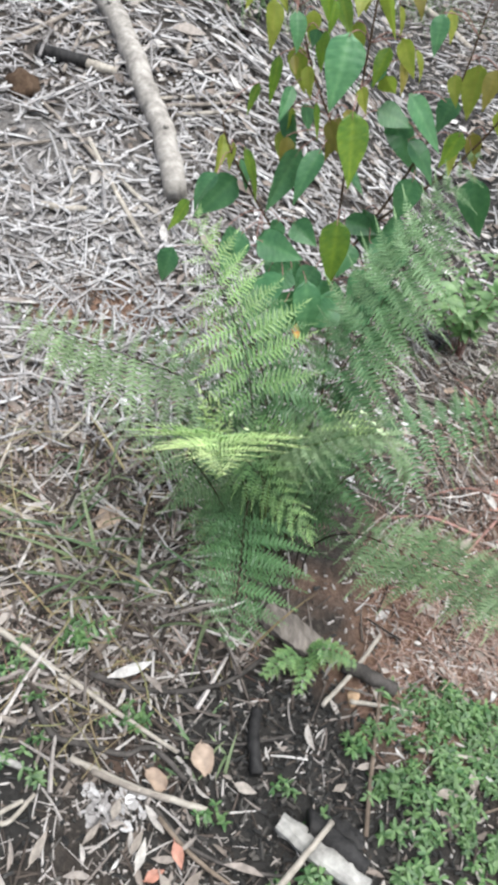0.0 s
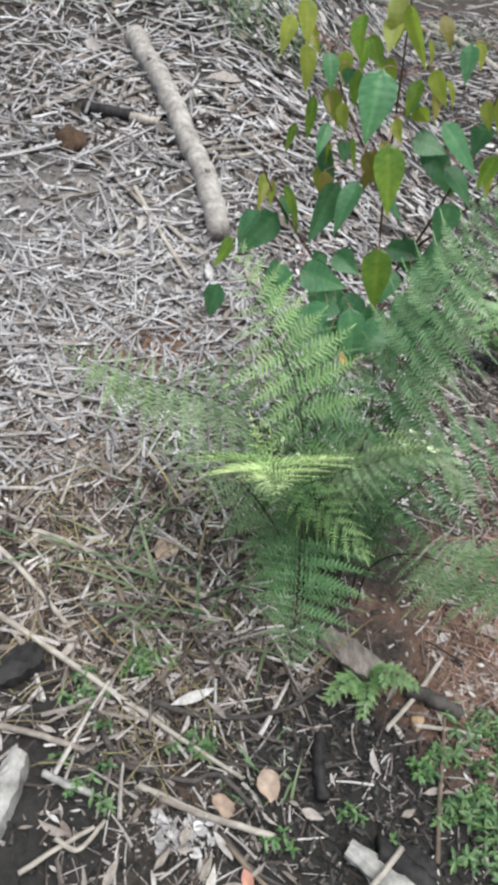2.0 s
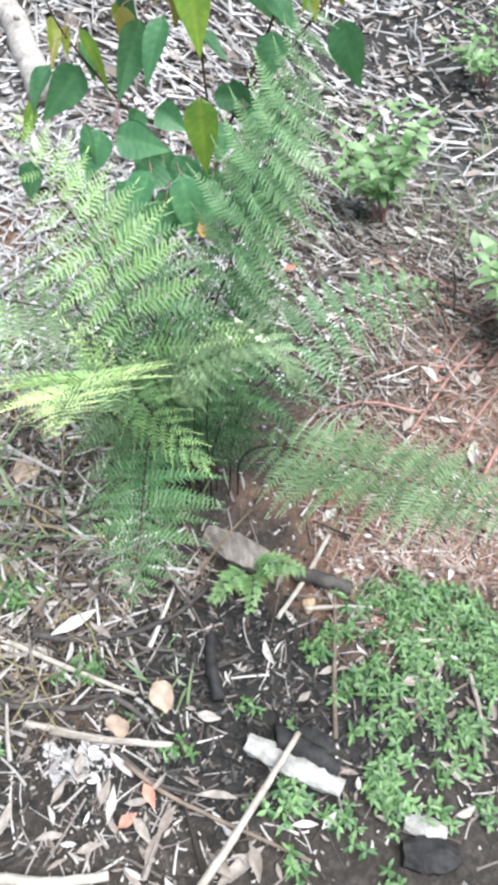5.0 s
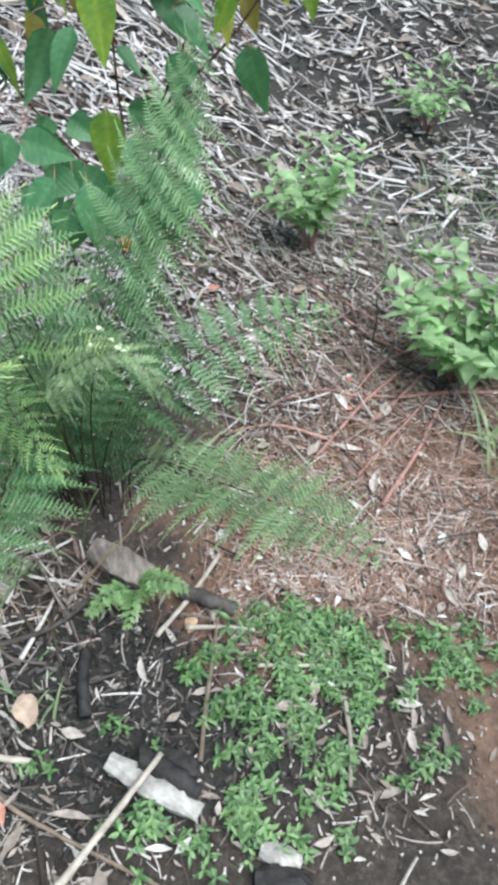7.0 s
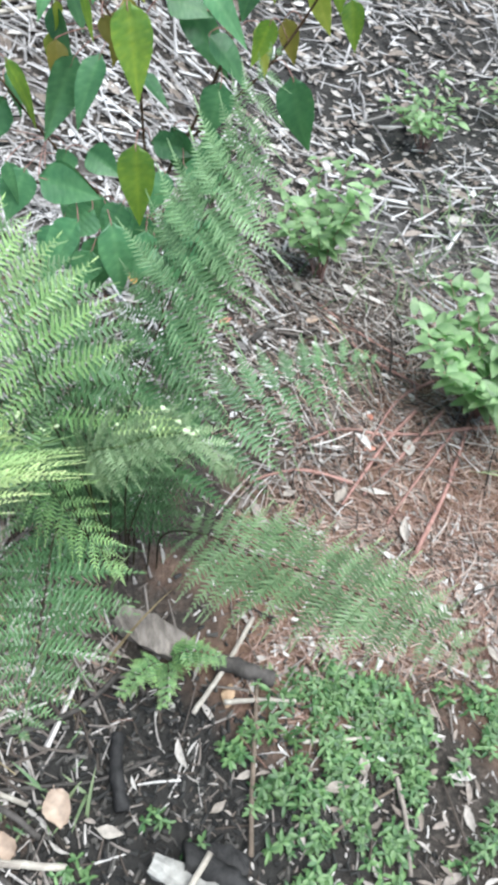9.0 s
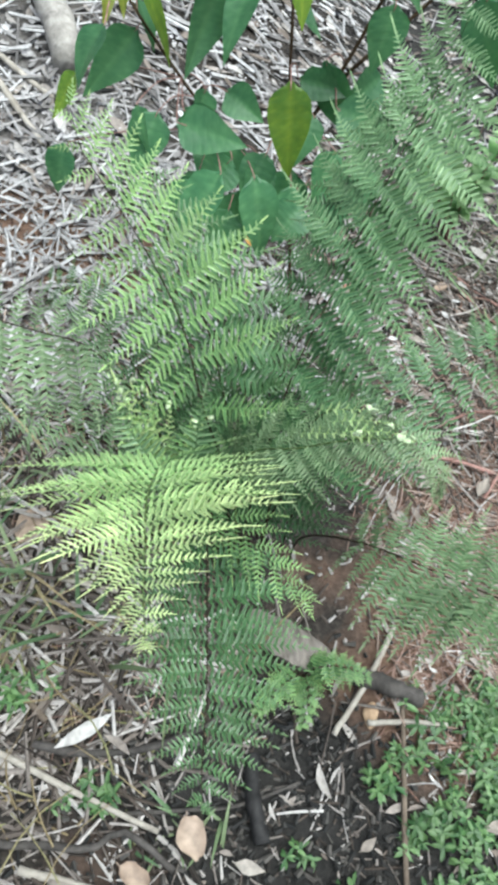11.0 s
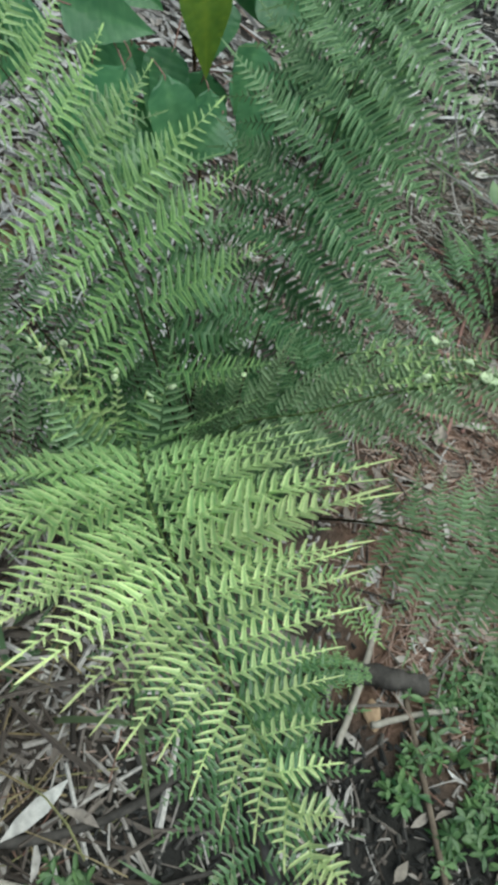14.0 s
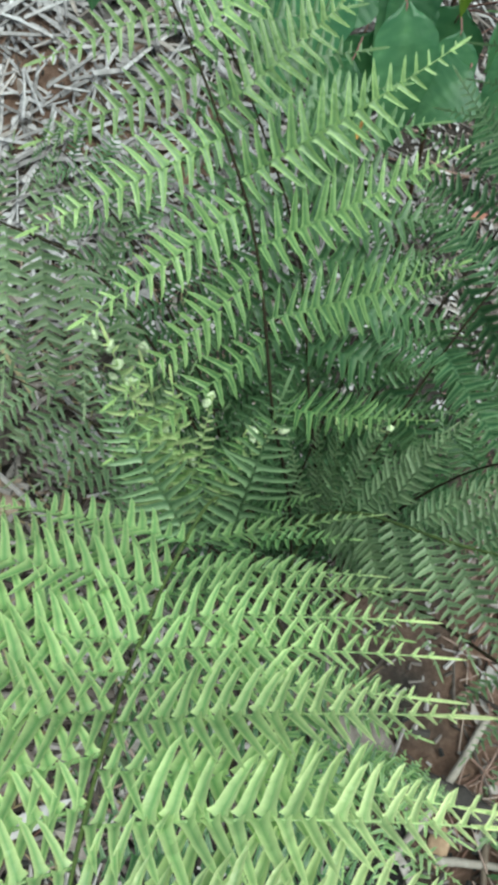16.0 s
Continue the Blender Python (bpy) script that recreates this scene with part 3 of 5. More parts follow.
frond(fern, [(0.06, 1.0, FOOT), (0.09, 0.97, 0.35), (0.12, 0.95, 0.50), (0.155, 0.92, 0.60), (0.19, 0.86, 0.645), (0.21, 0.82, 0.63)],
      0.5, 0.08, 13, FERN_MID, (-0.1, -0.6, 0.8), 0.15, 62, 6, (0.25, 0.7), seed=38, slender=0.2, ratio=0.16, pinnules=13, label="grey-green side frond")
# Seven more added deep inside: shade between the fronds put into their colour.
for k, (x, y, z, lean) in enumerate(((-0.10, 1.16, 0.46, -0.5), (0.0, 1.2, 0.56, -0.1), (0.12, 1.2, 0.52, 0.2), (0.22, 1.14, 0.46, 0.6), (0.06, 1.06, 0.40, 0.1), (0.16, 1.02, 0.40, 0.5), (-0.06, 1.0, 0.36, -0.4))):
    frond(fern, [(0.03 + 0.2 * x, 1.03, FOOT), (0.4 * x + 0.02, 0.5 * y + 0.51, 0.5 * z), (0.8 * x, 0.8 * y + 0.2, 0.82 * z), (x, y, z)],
          0.38, 0.15, 12, FERN_DARK, (-0.3 * lean, -0.7, 0.7), 0.2, 80, 4, (0.0, 0.35), seed=90 + k, slender=0.2, level=0.15, pinnules=14, ratio=0.16, label="inner frond, dark green to stand for shade in the fern")
lone_pinna(fern, (-0.042, 0.91, 0.50), (-0.098, 0.965, 0.615), (0.1, -0.8, 0.5), FERN_MID, 17, 0.2, 0.16, (0.45, 0.8), 0.1, seed=51, label="mid green young pinna")
lone_pinna(fern, (-0.018, 0.905, 0.50), (0.02, 0.945, 0.65), (-0.1, -0.8, 0.5), FERN_MID, 17, 0.19, 0.16, (0.45, 0.8), 0.1, seed=52, label="mid green young pinna")
for k, (x, z, curls) in enumerate(((-0.084, 0.675, 4), (-0.066, 0.648, 1), (-0.05, 0.633, 1), (-0.075, 0.618, 2), (-0.026, 0.60, 2), (-0.06, 0.566, 2), (-0.004, 0.568, 2), (-0.048, 0.52, 2), (0.016, 0.566, 2))):
    lone_pinna(fern, (-0.03 + 0.35 * x, 0.945, 0.45 + 0.12 * k % 0.1), (x, 0.965, z), (0.1, -0.8, 0.5), FERN_YOUNG, 9, 0.1, 0.3, (0.3, 0.8), 0.25, curls, 60 + k, "young yellow-green pinna with pale coils")
for k, (x, y, z, curls) in enumerate(((0.155, 0.80, 0.70, 2), (0.175, 0.815, 0.715, 2), (0.187, 0.80, 0.713, 2), (0.195, 0.79, 0.708, 3), (0.203, 0.785, 0.703, 3), (0.099, 1.0, 0.505, 1))):
    lone_pinna(fern, (x - 0.05, y + 0.035, z - 0.03), (x, y, z), (-0.1, -0.5, 1), FERN_YOUNG, 7, 0.1, 0.3, (0.3, 0.8), 0.2, curls, 80 + k, "young yellow-green pinna with pale coils")
# a small fern low on the ground in front of the large one
low = thing("fern", "small bright green fern growing low beside a grey bark slab", "fern", at=(0.115, 0.83, ground(0.115, 0.83)))
LOW = ground(0.115, 0.83) - 0.005
frond(low, [(0.115, 0.83, LOW), (0.10, 0.81, LOW + 0.06), (0.07, 0.785, LOW + 0.085), (0.03, 0.755, LOW + 0.07)], 0.3, 0.045, 9, FERN, (0, -0.2, 1), youth=(0.25, 0.5), thick=0.0015, pinnules=7, ratio=0.3, slender=0.5, seed=41)
frond(low, [(0.115, 0.83, LOW), (0.14, 0.82, LOW + 0.06), (0.18, 0.81, LOW + 0.075), (0.225, 0.795, LOW + 0.05)], 0.3, 0.045, 9, FERN, (0, -0.2, 1), youth=(0.3, 0.4), thick=0.0015, pinnules=7, ratio=0.3, slender=0.5, seed=42)
frond(low, [(0.115, 0.83, LOW), (0.12, 0.80, LOW + 0.06), (0.115, 0.765, LOW + 0.07), (0.10, 0.73, LOW + 0.045)], 0.3, 0.038, 8, FERN, (0, -0.2, 1), youth=(0.25, 0.5), thick=0.0015, pinnules=7, ratio=0.3, slender=0.5, seed=43)


# ---- the broad-leaved sapling ----
HEART = [(0.0, 0.10), (0.04, 0.62), (0.13, 0.93), (0.28, 1.0), (0.45, 0.88), (0.62, 0.62), (0.78, 0.36), (0.9, 0.16), (1.0, 0.0)]


def broad_leaf(plant, base, tip, width, mat, turn, rng, name="leaf"):
    """A heart-shaped, pointed leaf that hangs from its stalk: folded along the midrib and bent towards the tip."""
    origin = plant.location
    base, tip = Vector(base) - origin, Vector(tip) - origin
    along = tip - base
    long = along.length
    along.normalize()
    face = Vector((math.sin(radians(turn)), -math.cos(radians(turn)), 0.35))
    face = (face - along * face.dot(along)).normalized()
    side = along.cross(face)
    verts, faces, young = [], [], []
    bend, cup = rng.uniform(-0.02, 0.10), rng.uniform(0.08, 0.3)
    rows, cols = 33, (-1.0, -0.78, -0.52, -0.26, 0.0, 0.26, 0.52, 0.78, 1.0)
    wide = len(cols)
    for i in range(rows):
        s = i / (rows - 1)
        k = max(j for j in range(len(HEART) - 1) if HEART[j][0] <= s)
        (s0, w0), (s1, w1) = HEART[k], HEART[k + 1]
        w = w0 + (w1 - w0) * (s - s0) / (s1 - s0)
        c = base + along * (long * s) + face * (long * bend * (4 * s * (1 - s)))
        for q in cols:
            lobe = -0.05 * long * max(0.0, 1 - 12 * s) * (1 - abs(2 * abs(q) - 1))
            wave = 0.03 * math.sin(9 * s + q * 2 + turn) * abs(q)
            # side veins run forward from the midrib to the margin
            vein = max(0.0, math.cos(2 * math.pi * 8 * (s - 0.16 * abs(q)))) ** 4 * (abs(q) < 0.9)
            verts.append(c + side * (width * 0.5 * w * q) + face * (width * 0.5 * w * (cup * abs(q) + wave - 0.035 * vein)) + along * lobe)
            shade = 0.25 + 0.4 * s + 0.2 * math.sin(5 * q + 11 * s + turn) * abs(q) + 0.3 * vein + 0.35 * (q == 0) + rng.uniform(-0.1, 0.1)
            young.append(max(0.0, min(1.0, shade)))
    for i in range(rows - 1):
        for k in range(wide - 1):
            a = wide * i + k
            faces.append((a, a + 1, a + wide + 1, a + wide))
    blade = len(faces)
    near = min(STEM_POINTS, key=lambda p: (p - base).length + 0.8 * max(0.0, p.z - base.z))
    if (near - base).length < 0.3:
        tube(verts, faces, smooth_path([near, near.lerp(base, 0.5) + Vector((0, 0, 0.015)), base - along * 0.004, base + along * (0.1 * long) - face * 0.001], 9), [0.0011] * 10, 4)
        young += [0.3] * (len(verts) - len(young))
    ob = mesh_object(name, verts, faces, mat, plant, youth=young)
    if len(faces) > blade:
        ob.data.materials.append(RED_STEM)
        ob.data.polygons.foreach_set("material_index", [0] * blade + [1] * (len(faces) - blade))
    return ob


STEM_POINTS = []


def sapling_stem(plant, points, radius, name="stem"):
    verts, faces = [], []
    path = [p - plant.location for p in smooth_path(points, 14)]
    STEM_POINTS.extend(path[3:])
    tube(verts, faces, path, [radius * (1 - 0.6 * k / 14) for k in range(15)], 6)
    return mesh_object(name, verts, faces, STEM, plant)


sapling = thing("sapling", "broad-leaved sapling with hanging heart-shaped green and yellow leaves", "sapling", at=(0.21, 1.56, ground(0.21, 1.56)))
BASE = Vector((0.21, 1.56, ground(0.21, 1.56) - 0.01))
rng = random.Random(5)
sapling_stem(sapling, [BASE, (0.212, 1.56, 0.35), (0.212, 1.56, 0.72), (0.235, 1.55, 1.0), (0.26, 1.54, 1.3)], 0.0038)
sapling_stem(sapling, [(0.212, 1.56, 0.45), (0.08, 1.57, 0.62), (-0.03, 1.57, 0.82), (-0.05, 1.57, 0.9)], 0.004, "branch")
sapling_stem(sapling, [(0.212, 1.56, 0.55), (0.33, 1.55, 0.75), (0.42, 1.54, 0.95), (0.45, 1.53, 1.1)], 0.004, "branch")
sapling_stem(sapling, [(0.225, 1.56, 0.8), (0.14, 1.56, 0.97), (0.10, 1.56, 1.1)], 0.003, "branch")
sapling_stem(sapling, [(0.30, 1.55, 0.68), (0.46, 1.54, 0.82), (0.58, 1.53, 1.0), (0.63, 1.53, 1.12)], 0.0035, "branch")
broad_leaf(sapling, (0.185, 1.450, 1.075), (0.152, 1.407, 0.956), 0.075, BROAD_DARK, 5, rng)
broad_leaf(sapling, (0.203, 1.440, 0.943), (0.202, 1.406, 0.811), 0.066, BROAD_LIME, 12, rng)
broad_leaf(sapling, (0.19, 1.42, 0.735), (0.18, 1.395, 0.60), 0.066, BROAD_LIME, -12, rng)
broad_leaf(sapling, (0.109, 1.520, 0.845), (0.039, 1.461, 0.738), 0.070, BROAD_DARK, 40, rng)
broad_leaf(sapling, (0.152, 1.500, 0.852), (0.097, 1.458, 0.752), 0.048, BROAD_DARK, -31, rng)
broad_leaf(sapling, (0.036, 1.450, 0.699), (0.113, 1.460, 0.633), 0.048, BROAD_DARK, -3, rng)
broad_leaf(sapling, (0.346, 1.470, 0.806), (0.318, 1.469, 0.715), 0.060, BROAD_DARK, -2, rng)
broad_leaf(sapling, (0.462, 1.434, 0.820), (0.494, 1.419, 0.699), 0.070, BROAD_DARK, -41, rng)
broad_leaf(sapling, (0.337, 1.520, 0.864), (0.396, 1.504, 0.777), 0.056, BROAD_DARK, 44, rng)
broad_leaf(sapling, (0.322, 1.500, 0.960), (0.393, 1.477, 0.854), 0.050, BROAD_DARK, 28, rng)
broad_leaf(sapling, (0.419, 1.530, 0.944), (0.391, 1.517, 0.883), 0.058, BROAD_DARK, -52, rng)
broad_leaf(sapling, (0.442, 1.520, 0.882), (0.405, 1.513, 0.813), 0.041, BROAD_LIME, 10, rng)
broad_leaf(sapling, (0.461, 1.550, 1.000), (0.444, 1.511, 0.908), 0.062, BROAD_YELLOW, -56, rng)
broad_leaf(sapling, (0.473, 1.550, 0.872), (0.493, 1.551, 0.796), 0.037, BROAD_BRONZE, -3, rng)
broad_leaf(sapling, (0.276, 1.580, 0.907), (0.351, 1.570, 0.876), 0.059, BROAD_DARK, 45, rng)
broad_leaf(sapling, (0.332, 1.550, 1.028), (0.343, 1.540, 0.969), 0.024, BROAD_YELLOW, 50, rng)
broad_leaf(sapling, (0.308, 1.550, 1.011), (0.305, 1.518, 0.952), 0.027, BROAD_BRONZE, 36, rng)
broad_leaf(sapling, (0.277, 1.580, 0.999), (0.247, 1.551, 0.961), 0.031, BROAD_DARK, 52, rng)
broad_leaf(sapling, (0.286, 1.600, 0.969), (0.312, 1.602, 0.935), 0.046, BROAD_YELLOW, -48, rng)
broad_leaf(sapling, (0.224, 1.500, 0.974), (0.230, 1.450, 0.940), 0.027, BROAD_YELLOW, -33, rng)
broad_leaf(sapling, (0.064, 1.550, 1.017), (0.047, 1.558, 0.925), 0.024, BROAD_LIME, -7, rng)
broad_leaf(sapling, (0.121, 1.550, 1.000), (0.129, 1.534, 0.943), 0.028, BROAD_YELLOW, -23, rng)
broad_leaf(sapling, (0.094, 1.560, 1.015), (0.097, 1.536, 0.984), 0.018, BROAD_BRONZE, -13, rng)
broad_leaf(sapling, (0.092, 1.550, 0.962), (0.062, 1.515, 0.902), 0.029, BROAD_DARK, 10, rng)
broad_leaf(sapling, (0.121, 1.580, 0.919), (0.130, 1.561, 0.869), 0.047, BROAD_DARK, 48, rng)
broad_leaf(sapling, (0.139, 1.520, 0.940), (0.145, 1.508, 0.868), 0.022, BROAD_LIME, 51, rng)
broad_leaf(sapling, (0.093, 1.570, 0.915), (0.084, 1.570, 0.870), 0.028, BROAD_YELLOW, 58, rng)
broad_leaf(sapling, (0.025, 1.560, 0.964), (0.000, 1.547, 0.906), 0.023, BROAD_LIME, -40, rng)
broad_leaf(sapling, (0.289, 1.550, 1.103), (0.294, 1.550, 1.046), 0.025, BROAD_YELLOW, 55, rng)
broad_leaf(sapling, (0.129, 1.570, 1.091), (0.124, 1.573, 1.034), 0.032, BROAD_YELLOW, 8, rng)
broad_leaf(sapling, (0.136, 1.560, 1.062), (0.128, 1.550, 1.032), 0.028, BROAD_DARK, -34, rng)
broad_leaf(sapling, (0.164, 1.530, 1.115), (0.155, 1.528, 1.058), 0.023, BROAD_LIME, 8, rng)
broad_leaf(sapling, (0.215, 1.580, 1.069), (0.223, 1.540, 0.997), 0.046, BROAD_YELLOW, -52, rng)
broad_leaf(sapling, (-0.004, 1.560, 0.835), (0.020, 1.560, 0.713), 0.038, BROAD_LIME, 58, rng)
broad_leaf(sapling, (-0.049, 1.580, 0.857), (-0.071, 1.526, 0.788), 0.029, BROAD_YELLOW, 36, rng)
broad_leaf(sapling, (-0.028, 1.580, 0.840), (-0.038, 1.549, 0.792), 0.027, BROAD_YELLOW, -41, rng)
broad_leaf(sapling, (-0.026, 1.580, 0.764), (-0.121, 1.541, 0.692), 0.072, BROAD_DARK, 32, rng)
broad_leaf(sapling, (-0.133, 1.600, 0.703), (-0.187, 1.601, 0.631), 0.044, BROAD_LIME, -54, rng)
broad_leaf(sapling, (0.269, 1.550, 0.701), (0.342, 1.533, 0.562), 0.076, BROAD_DARK, -54, rng)
broad_leaf(sapling, (0.115, 1.520, 0.597), (0.092, 1.510, 0.523), 0.065, BROAD_DARK, -20, rng)
broad_leaf(sapling, (0.150, 1.460, 0.599), (0.147, 1.462, 0.468), 0.076, BROAD_DARK, 57, rng)
broad_leaf(sapling, (0.223, 1.600, 0.779), (0.264, 1.575, 0.726), 0.045, BROAD_DARK, 59, rng)
broad_leaf(sapling, (0.155, 1.500, 1.162), (0.148, 1.462, 1.090), 0.044, BROAD_LIME, -50, rng)
broad_leaf(sapling, (0.239, 1.500, 1.171), (0.275, 1.482, 1.061), 0.037, BROAD_YELLOW, -56, rng)
broad_leaf(sapling, (0.220, 1.550, 1.147), (0.205, 1.504, 1.093), 0.041, BROAD_YELLOW, -11, rng)
broad_leaf(sapling, (0.052, 1.550, 0.538), (0.020, 1.533, 0.425), 0.067, BROAD_DARK, -41, rng)
broad_leaf(sapling, (0.279, 1.600, 0.481), (0.306, 1.543, 0.369), 0.073, BROAD_DARK, 44, rng)
broad_leaf(sapling, (-0.014, 1.600, 0.798), (-0.001, 1.562, 0.737), 0.037, BROAD_DARK, 55, rng)
broad_leaf(sapling, (-0.177, 1.600, 0.586), (-0.211, 1.603, 0.495), 0.054, BROAD_DARK, -14, rng)
broad_leaf(sapling, (0.308, 1.600, 0.891), (0.376, 1.572, 0.771), 0.060, BROAD_DARK, 2, rng)
broad_leaf(sapling, (0.025, 1.420, 0.696), (0.121, 1.390, 0.664), 0.067, BROAD_DARK, 17, rng)
broad_leaf(sapling, (0.281, 1.500, 0.651), (0.370, 1.470, 0.608), 0.071, BROAD_DARK, 11, rng)
broad_leaf(sapling, (0.153, 1.450, 0.599), (0.116, 1.420, 0.544), 0.055, BROAD_DARK, 7, rng)
broad_leaf(sapling, (0.266, 1.450, 0.606), (0.224, 1.420, 0.533), 0.064, BROAD_DARK, 14, rng)
broad_leaf(sapling, (0.070, 1.500, 0.702), (0.048, 1.470, 0.659), 0.052, BROAD_DARK, 52, rng)
broad_leaf(sapling, (0.098, 1.450, 0.612), (0.037, 1.420, 0.576), 0.070, BROAD_DARK, 0, rng)
broad_leaf(sapling, (0.202, 1.400, 0.547), (0.149, 1.370, 0.508), 0.072, BROAD_DARK, -8, rng)
broad_leaf(sapling, (0.358, 1.550, 0.671), (0.287, 1.520, 0.643), 0.065, BROAD_DARK, 26, rng)
broad_leaf(sapling, (0.069, 1.500, 0.618), (0.043, 1.470, 0.583), 0.040, BROAD_DARK, -31, rng)
broad_leaf(sapling, (0.154, 1.450, 0.614), (0.106, 1.420, 0.550), 0.059, BROAD_DARK, -23, rng)
broad_leaf(sapling, (-0.037, 1.500, 0.688), (-0.030, 1.470, 0.623), 0.047, BROAD_DARK, 57, rng)
broad_leaf(sapling, (0.085, 1.400, 0.554), (0.047, 1.370, 0.498), 0.059, BROAD_DARK, 2, rng)
broad_leaf(sapling, (0.228, 1.550, 0.680), (0.313, 1.520, 0.661), 0.050, BROAD_DARK, 5, rng)
broad_leaf(sapling, (-0.061, 1.450, 0.824), (-0.109, 1.420, 0.758), 0.059, BROAD_DARK, -58, rng)
broad_leaf(sapling, (0.240, 1.500, 0.642), (0.204, 1.470, 0.577), 0.049, BROAD_DARK, -10, rng)
broad_leaf(sapling, (0.108, 1.550, 0.672), (0.162, 1.520, 0.630), 0.059, BROAD_DARK, 9, rng)
broad_leaf(sapling, (0.074, 1.360, 0.642), (-0.010, 1.330, 0.539), 0.076, BROAD_DARK, -57, rng)
broad_leaf(sapling, (0.130, 1.400, 0.606), (0.127, 1.370, 0.473), 0.066, BROAD_DARK, 13, rng)
broad_leaf(sapling, (0.190, 1.420, 0.571), (0.164, 1.390, 0.482), 0.052, BROAD_DARK, 15, rng)
broad_leaf(sapling, (0.039, 1.420, 0.600), (0.005, 1.390, 0.511), 0.077, BROAD_DARK, -52, rng)
broad_leaf(sapling, (0.111, 1.440, 0.559), (0.069, 1.410, 0.453), 0.081, BROAD_DARK, 15, rng)
broad_leaf(sapling, (0.196, 1.460, 0.574), (0.151, 1.430, 0.470), 0.078, BROAD_DARK, -4, rng)
broad_leaf(sapling, (0.255, 1.420, 0.556), (0.222, 1.390, 0.469), 0.073, BROAD_DARK, 21, rng)
broad_leaf(sapling, (-0.009, 1.500, 0.672), (-0.060, 1.470, 0.591), 0.068, BROAD_DARK, -17, rng)
broad_leaf(sapling, (0.328, 1.500, 0.542), (0.313, 1.470, 0.458), 0.069, BROAD_DARK, 24, rng)

more = random.Random(17)
for k in range(30):
    x, z = more.uniform(0.02, 0.6), more.uniform(0.86, 1.2)
    y = 1.53 + more.uniform(-0.04, 0.07)
    big = more.uniform(0.6, 1.0)
    broad_leaf(sapling, (x, y, z), (x + more.uniform(-0.03, 0.03), y - 0.02, z - 0.085 * big), 0.045 * big, more.choice((BROAD_YELLOW, BROAD_YELLOW, BROAD_LIME, BROAD_DARK, BROAD_BRONZE)), more.uniform(-55, 55), rng)


# ---- leafy shrubs ----
def small_leaf_data(long, wide, mat, name="leaf"):
    verts, faces, young = [], [], []
    for s, w in ((0, 0.08), (0.15, 0.6), (0.4, 1.0), (0.65, 0.8), (0.85, 0.4), (1, 0)):
        for q in (-1, 0, 1):
            verts.append((long * s, wide * 0.5 * w * q, wide * 0.16 * w * abs(q) - long * 0.16 * s * s))
            young.append(0.3 + 0.4 * s)
    for i in range(5):
        for k in range(2):
            a = 3 * i + k
            faces.append((a, a + 1, a + 4, a + 3))
    ob = mesh_object(name, verts, faces, mat, youth=young)
    me = ob.data
    bpy.data.objects.remove(ob)
    return me


def shrub(x, y, height, spread, stems, leaves, label, leaf_long=0.06, leaf_wide=0.026, mat=None, seed=0):
    r = random.Random(seed)
    z = ground(x, y)
    top = thing("shrub", label, "shrub", "low shrubs on the slope", (x, y, z))
    shapes = [small_leaf_data(leaf_long * k, leaf_wide * k, mat or SHRUB_LEAF) for k in (0.75, 0.9, 1.05, 1.2)]
    for k in range(stems):
        a = 2 * math.pi * (k + r.random() * 0.7) / stems
        reach, high = spread * r.uniform(0.35, 1.0), height * r.uniform(0.65, 1.05)
        tipp = Vector((x + math.cos(a) * reach, y + math.sin(a) * reach, z + high))
        points = [(x + r.uniform(-0.015, 0.015), y + r.uniform(-0.015, 0.015), z - 0.01), (x + math.cos(a) * reach * 0.35, y + math.sin(a) * reach * 0.35, z + high * 0.5), tipp]
        verts, faces = [], []
        path = [p - top.location for p in smooth_path(points, 10)]
        tube(verts, faces, path, [0.003 * (1 - 0.7 * i / 10) for i in range(11)], 5)
        mesh_object("stem", verts, faces, RED_STEM, top)
        for j in range(leaves):
            s = 0.42 + 0.58 * (j + 0.5) / leaves
            i = min(9, int(s * 10))
            leaf = new("leaf", r.choice(shapes))
            leaf.parent = top
            leaf.location = path[i].lerp(path[i + 1], s * 10 - i)
            leaf.rotation_euler = (r.uniform(-0.4, 0.4), r.uniform(-0.75, 0.35), j * 2.4 + r.uniform(-0.5, 0.5))


shrub(0.72, 2.00, 0.36, 0.17, 11, 18, "light green leafy shrub among dead twigs", 0.056, 0.025, seed=1)
shrub(1.04, 1.46, 0.33, 0.24, 15, 20, "bright green bushy shrub with reddish stems", 0.06, 0.03, seed=2)
shrub(1.45, 3.00, 0.28, 0.2, 10, 13, "small green shrub on ashy ground", 0.055, 0.024, seed=3)
shrub(2.02, 3.29, 0.3, 0.24, 10, 13, "small green shrub on ashy ground", 0.055, 0.024, seed=4)
shrub(1.37, 1.50, 0.30, 0.16, 10, 14, "green leafy shrub beside a grass tuft", 0.06, 0.032, seed=6)


